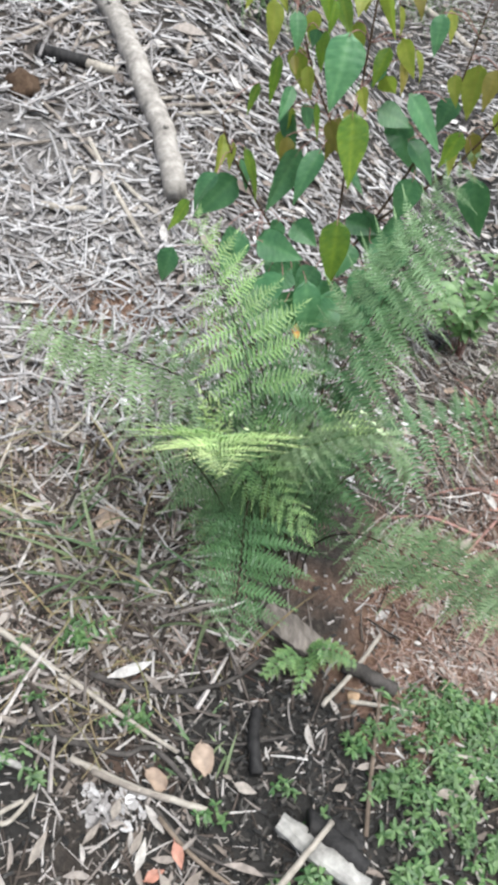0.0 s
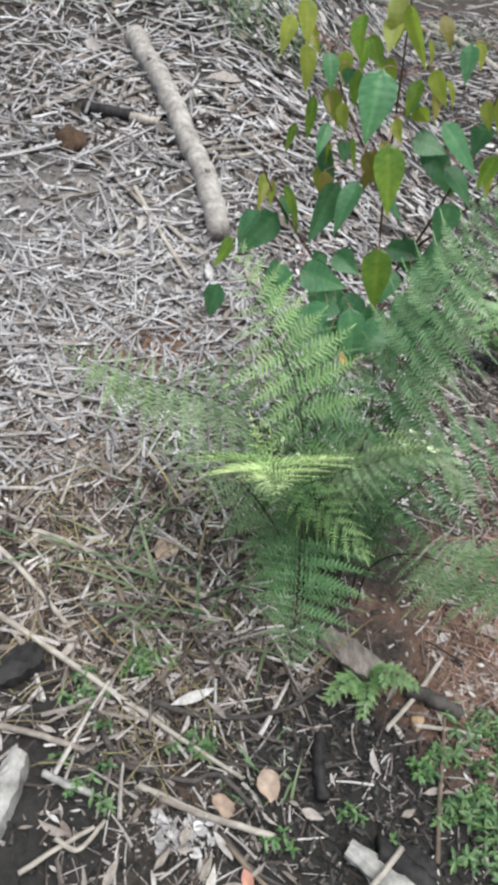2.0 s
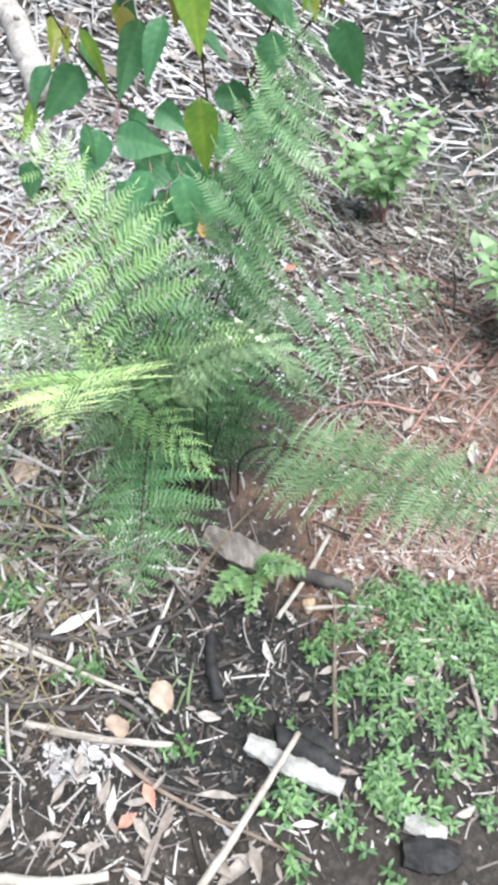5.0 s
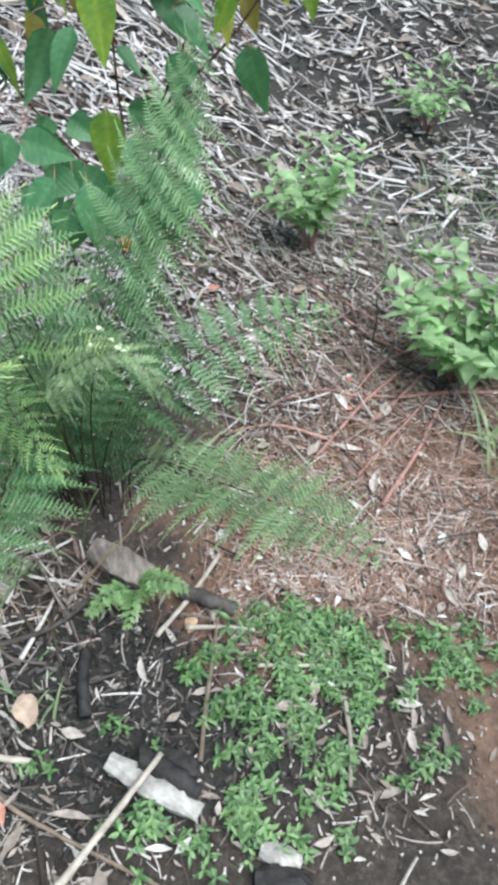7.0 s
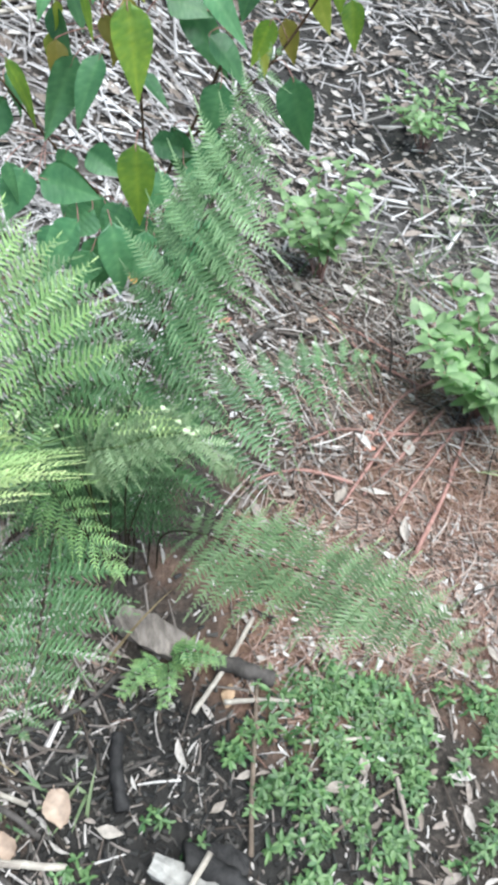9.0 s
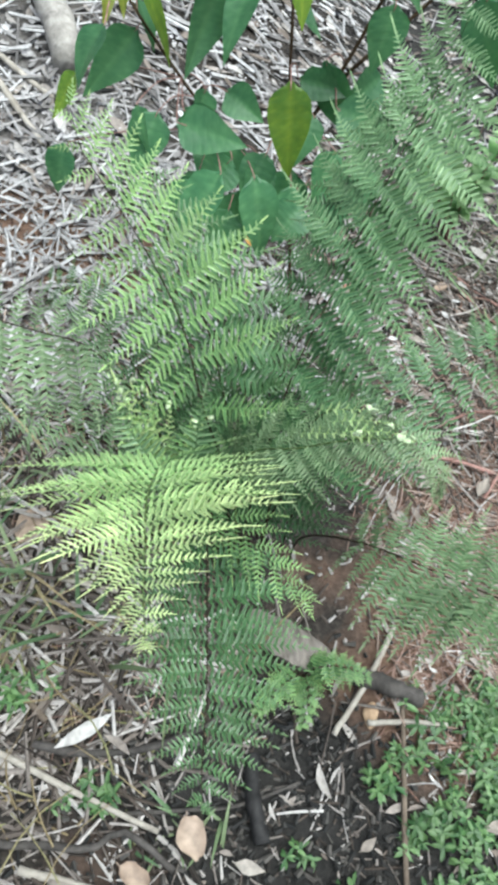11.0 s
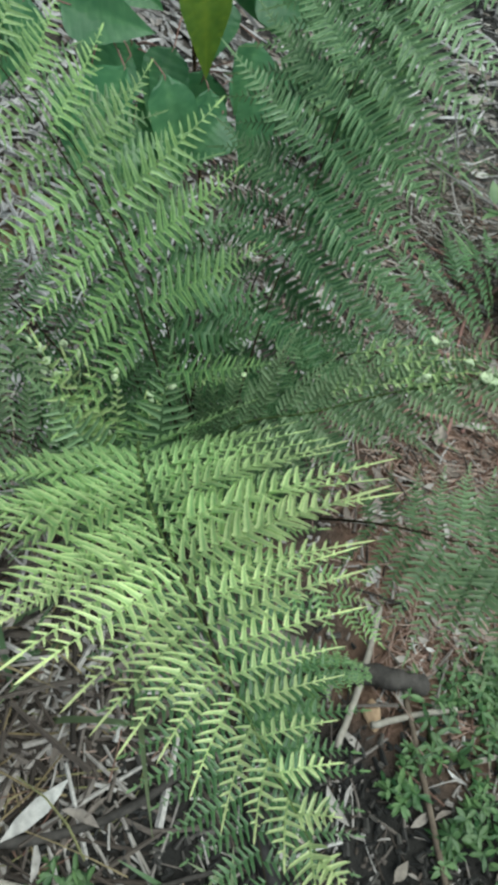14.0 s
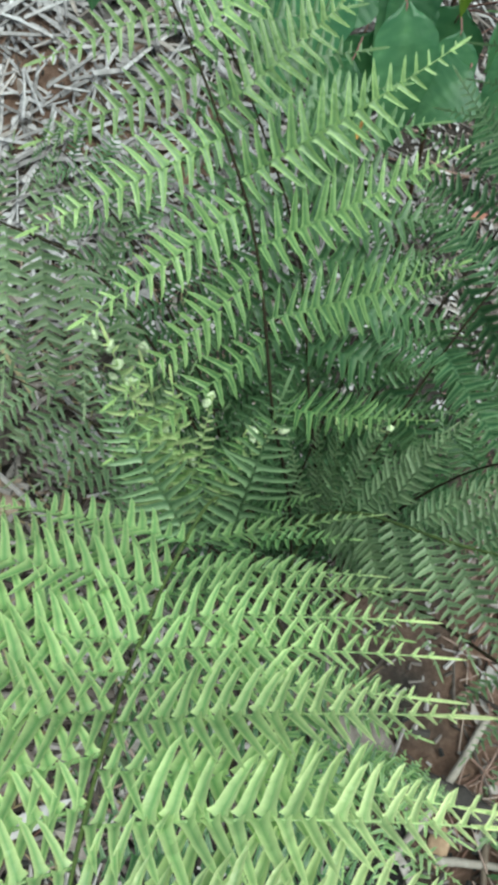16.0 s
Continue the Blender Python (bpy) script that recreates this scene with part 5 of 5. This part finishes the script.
stick("red_twig", [(0.961, 1.597, 0.003), (0.825, 1.518, 0.003), (0.691, 1.363, 0.003)], 0.0050, 0.0027, RED_STEM, "thin reddish dead twig on needle litter", "twig")
stick("red_twig", [(0.963, 1.418, 0.003), (0.776, 1.237, 0.003), (0.660, 1.118, 0.003)], 0.0047, 0.0024, RED_STEM, "thin reddish dead twig on needle litter", "twig")
stick("red_twig", [(0.748, 1.387, 0.003), (0.622, 1.397, 0.003), (0.485, 1.332, 0.003)], 0.0045, 0.0025, RED_STEM, "thin reddish dead twig on needle litter", "twig")
stick("red_twig", [(0.681, 1.871, 0.003), (0.769, 1.791, 0.003), (0.913, 1.666, 0.003)], 0.0043, 0.0025, RED_STEM, "thin reddish dead twig on needle litter", "twig")
lump("clod", -0.779, 2.708, (0.06, 0.06, 0.05), EARTH_CLOD, "round brown clod of earth on twig litter", "clod", 1)
lump("stone", 0.222, 0.756, (0.022, 0.013, 0.010), STONE_TAN, "small tan stone beside a charred branch", "stone", 2)
lump("stone", 0.114, 0.752, (0.008, 0.008, 0.006), STONE_PALE, "tiny pale stone on burnt soil", "stone", 3)
slab("wood_chunk", (-0.562, 0.482), (-0.541, 0.625), 0.048, 0.035, ASH_WHITE, "weathered grey chunk of wood on dark soil", "wood", lift=0.012, seed=9)
slab("ash_wood", (0.295, 0.339), (0.361, 0.314), 0.034, 0.012, ASH_WHITE, "ash-white flake of burnt wood among weeds", "burnt wood", lift=0.01, seed=15)
slab("charred_wood", (0.277, 0.294), (0.367, 0.276), 0.055, 0.020, CHAR, "charred black chunk of wood among weeds", "charred wood", lift=0.008, seed=16)
slab("charred_slab", (-0.679, 0.745), (-0.551, 0.834), 0.078, 0.030, CHAR, "charred black slab of wood with pale cracks", "charred wood", lift=0.012)
slab("charred_slab", (0.205, 0.472), (0.13, 0.503), 0.050, 0.015, CHAR, "charred black flake of wood in weeds", "charred wood", lift=0.01)
lump("stump", -0.654, 4.049, (0.16, 0.14, 0.16), EARTH_CLOD, "dark rotten stump on the slope", "stump", 7, 0.2)


# ---- dead leaves that lie singly ----
def dead_leaf(x, y, long, wide, turn, mat, label, curl=0.2, lift=0.008, tilt=0, seed=0, blunt=False):
    r = random.Random(seed + int(x * 997) + int(y * 613))
    verts, faces = [], []
    shape = ((0, 0.1), (0.08, 0.55), (0.25, 0.95), (0.5, 1.0), (0.72, 0.85), (0.9, 0.5), (1, 0.1)) if blunt else ((0, 0.06), (0.12, 0.5), (0.3, 0.95), (0.5, 0.95), (0.7, 0.62), (0.88, 0.25), (1, 0.02))
    side = r.uniform(-0.15, 0.15)
    for s, w in shape:
        for q in (-1, -0.5, 0, 0.5, 1):
            c = 4 * (s - 0.5) ** 2
            verts.append((long * (s - 0.5), wide * 0.5 * w * q + long * side * (0.25 - (s - 0.5) ** 2), curl * (0.5 * wide * q * q * w + 0.12 * long * c) + 0.03 * wide * r.uniform(-1, 1)))
            if blunt and abs(q) == 1:
                x0, y0, z0 = verts[-1]
                verts[-1] = (x0 + long * 0.05 * r.uniform(-1, 1), y0 * r.uniform(0.72, 1.08), z0 + wide * r.uniform(0, 0.14))
    n = len(verts)
    for i in range(len(shape) - 1):
        for k in range(4):
            a = 5 * i + k
            faces.append((a, a + 1, a + 6, a + 5))
    tube(verts, faces, [Vector((-long * 0.62, 0.02 * long, 0.004)), Vector((-long * 0.5, 0, 0)), Vector((long * 0.2, long * side * 0.2, -0.0006))], [0.0011, 0.0011, 0.0005], 4)
    ob = mesh_object("dead_leaf", verts, faces, mat)
    ob.matrix_world = pose(x, y, ground(x, y) + lift + 0.012, tilt, 9, turn)
    return tagged(ob, label, "dead leaf", "dead leaves on the ground")


dead_leaf(-0.084, 0.603, 0.059, 0.052, -80, TAN_LEAF, "broad tan dead leaf lying on bare soil", blunt=True, lift=0.012, tilt=-15)
dead_leaf(-0.168, 0.563, 0.053, 0.037, -40, TAN_LEAF, "curled tan dead leaf beside a stick", blunt=True)
dead_leaf(-0.120, 0.441, 0.044, 0.021, -70, RED_LEAF, "reddish-brown dead leaf on soil")
dead_leaf(-0.156, 0.408, 0.037, 0.021, 30, RED_LEAF, "reddish-brown dead leaf on soil")
dead_leaf(-0.314, 1.099, 0.077, 0.054, 60, TAN_LEAF, "pinkish-tan dead leaf beside the grass", blunt=True, lift=0.02, tilt=30)
dead_leaf(-0.182, 0.438, 0.059, 0.017, 80, DEAD_LEAF, "pale dry narrow leaf on soil")
dead_leaf(-0.134, 0.386, 0.056, 0.017, -60, DEAD_LEAF, "pale dry narrow leaf on soil")
dead_leaf(-0.117, 0.363, 0.060, 0.018, 60, DEAD_LEAF, "pale dry narrow leaf on soil")
dead_leaf(-0.346, 0.438, 0.065, 0.017, 75, DEAD_LEAF, "pale dry narrow leaf on soil")
dead_leaf(-0.092, 0.399, 0.053, 0.019, 55, DEAD_LEAF, "pale dry narrow leaf on soil")
dead_leaf(-0.215, 0.374, 0.046, 0.015, 10, DEAD_LEAF, "pale dry narrow leaf on soil")
dead_leaf(-0.004, 0.558, 0.045, 0.021, -20, DEAD_LEAF, "pale curled dead leaf among weeds")
dead_leaf(0.174, 0.568, 0.032, 0.015, 30, DEAD_LEAF, "pale curled dead leaf among weeds")
dead_leaf(-0.013, 0.319, 0.054, 0.020, -50, DEAD_LEAF, "pale dry narrow leaf on soil")
dead_leaf(0.040, 0.314, 0.054, 0.022, -85, DEAD_LEAF, "pale dry narrow leaf on soil")
dead_leaf(0.386, 0.568, 0.047, 0.017, 0, DEAD_LEAF, "pale dead leaf among green weeds")
dead_leaf(0.442, 0.600, 0.040, 0.020, 80, DEAD_LEAF, "pale dead leaf among green weeds")
dead_leaf(0.447, 0.605, 0.042, 0.019, 80, DEAD_LEAF, "pale dead leaf among green weeds")
dead_leaf(0.384, 0.574, 0.037, 0.014, 5, DEAD_LEAF, "pale dead leaf among green weeds")
dead_leaf(0.611, 0.675, 0.031, 0.013, -50, DEAD_LEAF, "grey-brown dead leaf beside weeds")
dead_leaf(0.698, 1.093, 0.083, 0.024, 70, DEAD_LEAF, "white curled dead leaf on red soil", curl=0.9)
dead_leaf(0.565, 1.191, 0.068, 0.027, 50, DEAD_LEAF, "white curled dead leaf on red soil", curl=1.0)
dead_leaf(0.658, 1.207, 0.083, 0.019, -15, DEAD_LEAF, "white curled dead leaf on red soil", curl=0.4)
dead_leaf(0.800, 1.349, 0.067, 0.033, 70, DEAD_LEAF, "pale dead leaf on needle litter")
dead_leaf(0.651, 1.789, 0.053, 0.030, 20, TAN_LEAF, "tan dead leaf on needle litter", blunt=True)
dead_leaf(0.720, 1.446, 0.030, 0.020, 60, RED_LEAF, "bright pinkish-red dead leaf on needle litter", blunt=True)
dead_leaf(0.686, 1.336, 0.032, 0.019, 10, RED_LEAF, "bright pinkish-red dead leaf on needle litter", blunt=True)
dead_leaf(1.028, 1.215, 0.074, 0.021, -60, DEAD_LEAF, "white curled dead leaf on red soil", curl=0.9)
dead_leaf(0.916, 0.918, 0.066, 0.021, 80, DEAD_LEAF, "white dead leaf on red soil")
dead_leaf(0.789, 0.776, 0.048, 0.015, -70, DEAD_LEAF, "white dead leaf on red soil")
dead_leaf(0.839, 0.839, 0.050, 0.015, 55, DEAD_LEAF, "white dead leaf on red soil")
dead_leaf(0.439, 1.190, 0.040, 0.019, 20, DEAD_LEAF, "white dead leaf on red soil")
dead_leaf(0.159, 1.804, 0.074, 0.042, -80, ORANGE_LEAF, "orange-yellow dead leaf behind the fern", blunt=True, lift=0.02, tilt=20)
dead_leaf(0.526, 1.597, 0.050, 0.023, -30, DEAD_LEAF, "pale dead leaf under the fern")
dead_leaf(0.645, 1.788, 0.055, 0.025, 30, TAN_LEAF, "tan dead leaf under the fern")
dead_leaf(0.384, 1.734, 0.046, 0.025, 30, RED_LEAF, "red dead leaf under the fern")
dead_leaf(-0.266, 0.468, 0.048, 0.013, 60, DEAD_LEAF, "pale dry narrow leaf on soil")
dead_leaf(-0.230, 0.507, 0.039, 0.018, 80, DEAD_LEAF, "grey flake of dead leaf on soil")
dead_leaf(-0.190, 0.456, 0.048, 0.015, 70, DEAD_LEAF, "pale dry narrow leaf on soil")


# ---- the litter that nobody could count ----
def scatter(name, label, category, mat, count, place, long, thick, seed, kind, raised=0.02, bend=0.12, aim=None):
    """Sticks (square tubes) or curled leaves, thrown over the ground where place() allows."""
    r = random.Random(seed)
    verts, faces = [], []
    while count > 0:
        x, y = place(r)
        count -= 1
        L = r.uniform(*long) * (0.6 + 0.8 * r.random() ** 2)
        a = r.gauss(*aim) if aim else r.uniform(0, math.pi)
        d, s = Vector((math.cos(a), math.sin(a), 0)), Vector((-math.sin(a), math.cos(a), 0))
        lift, tilt = r.random() ** 2 * raised, r.gauss(0, 0.10)
        first = len(verts)
        if kind == "stick":
            w, b = r.uniform(*thick), r.uniform(-bend, bend)
            for i in range(4):
                u = i / 3 - 0.5
                px, py = x + d.x * L * u + s.x * L * b * (u * u), y + d.y * L * u + s.y * L * b * (u * u)
                c = Vector((px, py, ground(px, py) + w + lift + tilt * L * u))
                h = w * (1 - 0.35 * (u + 0.5))
                verts.extend((c + s * h, c + Vector((0, 0, h)), c - s * h, c - Vector((0, 0, h))))
            for i in range(3):
                for k in range(4):
                    p, q = first + 4 * i + k, first + 4 * i + (k + 1) % 4
                    faces.append((p, q, q + 4, p + 4))
            faces += [(first + 3, first + 2, first + 1, first), (first + 12, first + 13, first + 14, first + 15)]
        else:
            w, curl, roll = L * r.uniform(*thick), r.uniform(-0.1, 0.5), r.gauss(0, 0.35)
            b = r.uniform(-0.12, 0.12)
            for u, q in ((-0.5, 0.08), (-0.22, 0.85), (0.08, 1.0), (0.32, 0.55), (0.5, 0.04)):
                px, py = x + d.x * L * u + s.x * L * b * (1 - 4 * u * u), y + d.y * L * u + s.y * L * b * (1 - 4 * u * u)
                c = Vector((px, py, ground(x, y) + slope(px, py) - slope(x, y) + 0.004 + lift + tilt * L * u + curl * L * u * u))
                e = s * (w * 0.5 * q) + Vector((0, 0, w * 0.5 * q * roll))
                verts.extend((c - e + Vector((0, 0, 0.25 * w * q)), c, c + e + Vector((0, 0, 0.25 * w * q))))
            for i in range(4):
                for k in range(2):
                    p = first + 3 * i + k
                    faces.append((p, p + 1, p + 4, p + 3))
    ob = mesh_object(name, verts, faces, mat, smooth=kind != "stick")
    tagged(ob, label, category, kind="stuff")


def box(x0, x1, y0, y1, keep=None):
    """A place on the ground within the box, thinning out unevenly towards its sides."""
    def pick(r):
        while True:
            x, y = r.uniform(x0, x1), r.uniform(y0, y1)
            rim = min((x - x0) / (x1 - x0), (x1 - x) / (x1 - x0), (y - y0) / (y1 - y0), (y1 - y) / (y1 - y0))
            if r.random() > 7 * rim + 0.5 * noise.noise((x * 1.3, y * 1.3, 7.0)):
                continue
            if keep is None or r.random() < keep(x, y):
                return x, y
    return pick



def shade(x, y):
    """The ground under the fern, where little litter has gathered."""
    return 0.85 * math.exp(-((x - 0.12) / 0.26) ** 4 - ((y - 1.12) / 0.28) ** 4)


def away(x, y):
    bare = max(shade(x, y), patch(RED_PATCHES, x, y) * 0.5, patch(ASH_PATCHES[:2], x, y) * 0.97)
    return max(0.06, 1 - bare) * (0.55 + 0.45 * noise.noise((x * 2.3, y * 2.3, 8.0)))


def left_side(x, y):
    return away(x, y) * (1.0 if x < 0.15 else 0.25) * ((0.35 if x < -0.45 and y < 0.85 else 1.0) if y > 0.66 else (0.08 if x < -0.38 else 0.16))


def pale_side(x, y):
    return (1 - 0.75 * patch(ASH_PATCHES[2:4], x, y)) * (1.0 if x < 0.25 + 0.1 * y else 0.5) * (0.6 + 0.4 * noise.noise((x * 1.9, y * 1.9, 3.0)))


def bare(x, y):
    """Less on the burnt soil."""
    return 1 - 0.8 * patch(ASH_PATCHES, x, y)


def reddish(x, y):
    return min(1.0, 0.15 + 1.2 * patch(RED_PATCHES[:2], x, y))


def wide(x, y):
    """Thins out far from the fern."""
    return (0.55 + 0.45 * noise.noise((x * 0.8, y * 0.8, 1.0))) * math.exp(-((x - 0.3) / 5.0) ** 2 - ((y - 3.0) / 4.5) ** 2) * (0.0 if -1.0 < x < 1.5 and 0.2 < y < 2.2 else 1.0)


scatter("twig_litter", "thick litter of dry grey and brown twigs", "twigs", TWIGS_BROWN, 3600, box(-1.8, 1.3, 0.1, 2.0, left_side), (0.02, 0.14), (0.0010, 0.0036), 1, "stick", 0.014)
scatter("twig_litter", "thick litter of bleached pale twigs and bark shreds", "twigs", TWIGS_BROWN, 750, box(-1.8, 0.1, 0.3, 1.4, left_side), (0.05, 0.2), (0.0022, 0.0058), 12, "stick", 0.016)
scatter("twig_litter", "thick litter of bleached pale twigs and bark shreds", "twigs", TWIGS, 2600, box(-1.8, 0.3, 1.1, 2.3, lambda x, y: (1 - shade(x, y)) * min(1.0, (y - 1.0) * 2)), (0.04, 0.2), (0.0018, 0.0055), 2, "stick", 0.025)
scatter("twig_litter", "thick litter of bleached pale twigs and bark shreds", "twigs", TWIGS, 9500, box(-3.0, 4.2, 1.8, 7.0, pale_side), (0.04, 0.2), (0.002, 0.006), 3, "stick", 0.04)
scatter("twig_litter", "litter of dry twigs on the slope around", "twigs", TWIGS, 5000, box(-9, 9, -4, 12, wide), (0.06, 0.3), (0.003, 0.008), 4, "stick", 0.05)
scatter("leaf_litter", "scattered dry brown and bleached narrow leaves", "leaves", DEAD_LEAVES, 1000, box(-1.8, 1.6, 0.1, 2.1, left_side), (0.025, 0.075), (0.15, 0.28), 5, "leaf", 0.02)
scatter("leaf_litter", "scattered bleached narrow leaves among twigs", "leaves", DEAD_LEAVES, 10000, box(-3.0, 4.2, 1.8, 7.0), (0.02, 0.075), (0.18, 0.42), 6, "leaf", 0.03)
scatter("leaf_litter", "scattered dry leaves on the slope around", "leaves", DEAD_LEAVES, 4500, box(-9, 9, -4, 12, wide), (0.04, 0.12), (0.2, 0.45), 7, "leaf", 0.03)
scatter("leaf_litter", "scattered bleached narrow leaves on red soil", "leaves", DEAD_LEAVES, 1300, box(0.25, 1.9, 0.4, 2.3), (0.01, 0.036), (0.16, 0.36), 13, "leaf", 0.015)
scatter("needle_litter", "fine reddish dead needles and stalks on the soil", "needles", NEEDLES, 5200, box(0.2, 1.7, 0.6, 2.2, reddish), (0.03, 0.13), (0.0006, 0.0018), 8, "stick", 0.02, 0.3)
scatter("twig_litter", "thin pale and brown twigs on red soil", "twigs", TWIGS_BROWN, 2600, box(0.2, 1.8, 0.9, 2.3, lambda x, y: 0.3 + 0.7 * noise.noise((x * 3, y * 3, 4.0))), (0.03, 0.18), (0.0009, 0.003), 14, "stick", 0.03, 0.25)
scatter("needle_litter", "fine reddish dead needles and stalks on the soil", "needles", NEEDLES, 700, box(-0.8, 0.1, 0.7, 1.6, bare), (0.03, 0.12), (0.0007, 0.0016), 9, "stick", 0.015, 0.3)
scatter("charcoal_chips", "black chips of charcoal on burnt soil", "charcoal", CHIPS, 2600, box(-0.7, 2.6, 0.3, 5.0, lambda x, y: 0.02 + patch(ASH_PATCHES, x, y)), (0.008, 0.035), (0.002, 0.006), 10, "stick", 0.006)
scatter("soil_crumbs", "loose crumbs of brown soil and bits of bark", "soil crumbs", TWIGS_BROWN, 3800, box(-1.0, 1.5, 0.3, 2.2, bare), (0.004, 0.016), (0.0014, 0.004), 15, "stick", 0.003)
scatter("charcoal_chips", "black chips of charcoal on burnt soil", "charcoal", CHIPS, 1800, box(-0.6, 0.6, 0.35, 1.0, lambda x, y: 0.02 + patch(ASH_PATCHES[:2], x, y)), (0.004, 0.022), (0.0015, 0.005), 16, "stick", 0.006)
scatter("ash_flakes", "pale grey flakes of ash and bark on dark soil", "ash flakes", TWIGS, 90, box(-0.30, -0.18, 0.48, 0.55), (0.01, 0.028), (0.4, 0.8), 21, "leaf", 0.008)
scatter("leaf_litter", "scattered dry narrow leaves on dark soil", "leaves", DEAD_LEAVES, 140, box(-0.15, 0.75, 0.28, 0.7, bare), (0.014, 0.045), (0.18, 0.4), 22, "leaf", 0.012)
scatter("twig_litter", "short broken twigs on dark soil", "twigs", TWIGS_BROWN, 350, box(-0.4, 0.75, 0.28, 0.72, bare), (0.012, 0.07), (0.0008, 0.0024), 23, "stick", 0.008, 0.25)
scatter("soil_crumbs", "loose crumbs of brown soil and bits of bark", "soil crumbs", TWIGS_BROWN, 1200, box(-0.5, 0.8, 0.25, 0.75, bare), (0.003, 0.011), (0.001, 0.003), 24, "stick", 0.003)
scatter("leaf_litter", "fine pale chips of bark, leaf and twig", "leaves", TWIGS, 9000, box(-2.1, 0.7, 1.1, 3.4, lambda x, y: (1 - shade(x, y)) * (0.5 + 0.5 * noise.noise((x * 2, y * 2, 6.0)))), (0.008, 0.03), (0.3, 0.7), 25, "leaf", 0.015)
scatter("leaf_litter", "fine pale chips of bark, leaf and twig", "leaves", DEAD_LEAVES, 2500, box(0.3, 2.4, 1.1, 3.2), (0.008, 0.025), (0.3, 0.7), 26, "leaf", 0.012)
scatter("twig_litter", "litter of pale straw and broken twigs in front of the fern", "twigs", TWIGS_BROWN, 200, box(-0.46, -0.1, 0.6, 1.05), (0.04, 0.15), (0.0014, 0.004), 27, "stick", 0.02)
scatter("twig_litter", "litter of pale straw and broken twigs beside the fern", "twigs", TWIGS_BROWN, 300, box(-0.46, -0.02, 0.8, 1.3), (0.04, 0.16), (0.0016, 0.0046), 28, "stick", 0.05)
scatter("needle_litter", "fine orange dead needles and stalks on red soil", "needles", NEEDLES, 900, box(0.2, 0.95, 0.7, 1.2), (0.02, 0.09), (0.0006, 0.0016), 31, "stick", 0.02, 0.3)
scatter("leaf_litter", "small dry brown leaves on red soil", "leaves", DEAD_LEAVES, 320, box(0.2, 0.95, 0.68, 1.2), (0.014, 0.045), (0.2, 0.45), 32, "leaf", 0.012)
scatter("twig_litter", "short broken twigs on red soil", "twigs", TWIGS_BROWN, 500, box(0.2, 0.95, 0.68, 1.2), (0.02, 0.1), (0.0008, 0.0026), 33, "stick", 0.012, 0.25)
scatter("twig_litter", "short broken twigs on dark soil", "twigs", TWIGS_BROWN, 320, box(-0.5, 0.25, 0.3, 0.78), (0.02, 0.09), (0.0009, 0.0026), 34, "stick", 0.008, 0.25)
scatter("leaf_litter", "curled pale and brown leaves on dark soil", "leaves", DEAD_LEAVES, 50, box(-0.5, 0.0, 0.28, 0.55), (0.02, 0.06), (0.16, 0.34), 35, "leaf", 0.015)
scatter("straw_litter", "dead straw-coloured grass stalks on the ground", "straw", DRY_GRASS, 320, box(-0.9, 0.0, 0.55, 1.5, bare), (0.06, 0.2), (0.0008, 0.0018), 11, "stick", 0.04, 0.4)
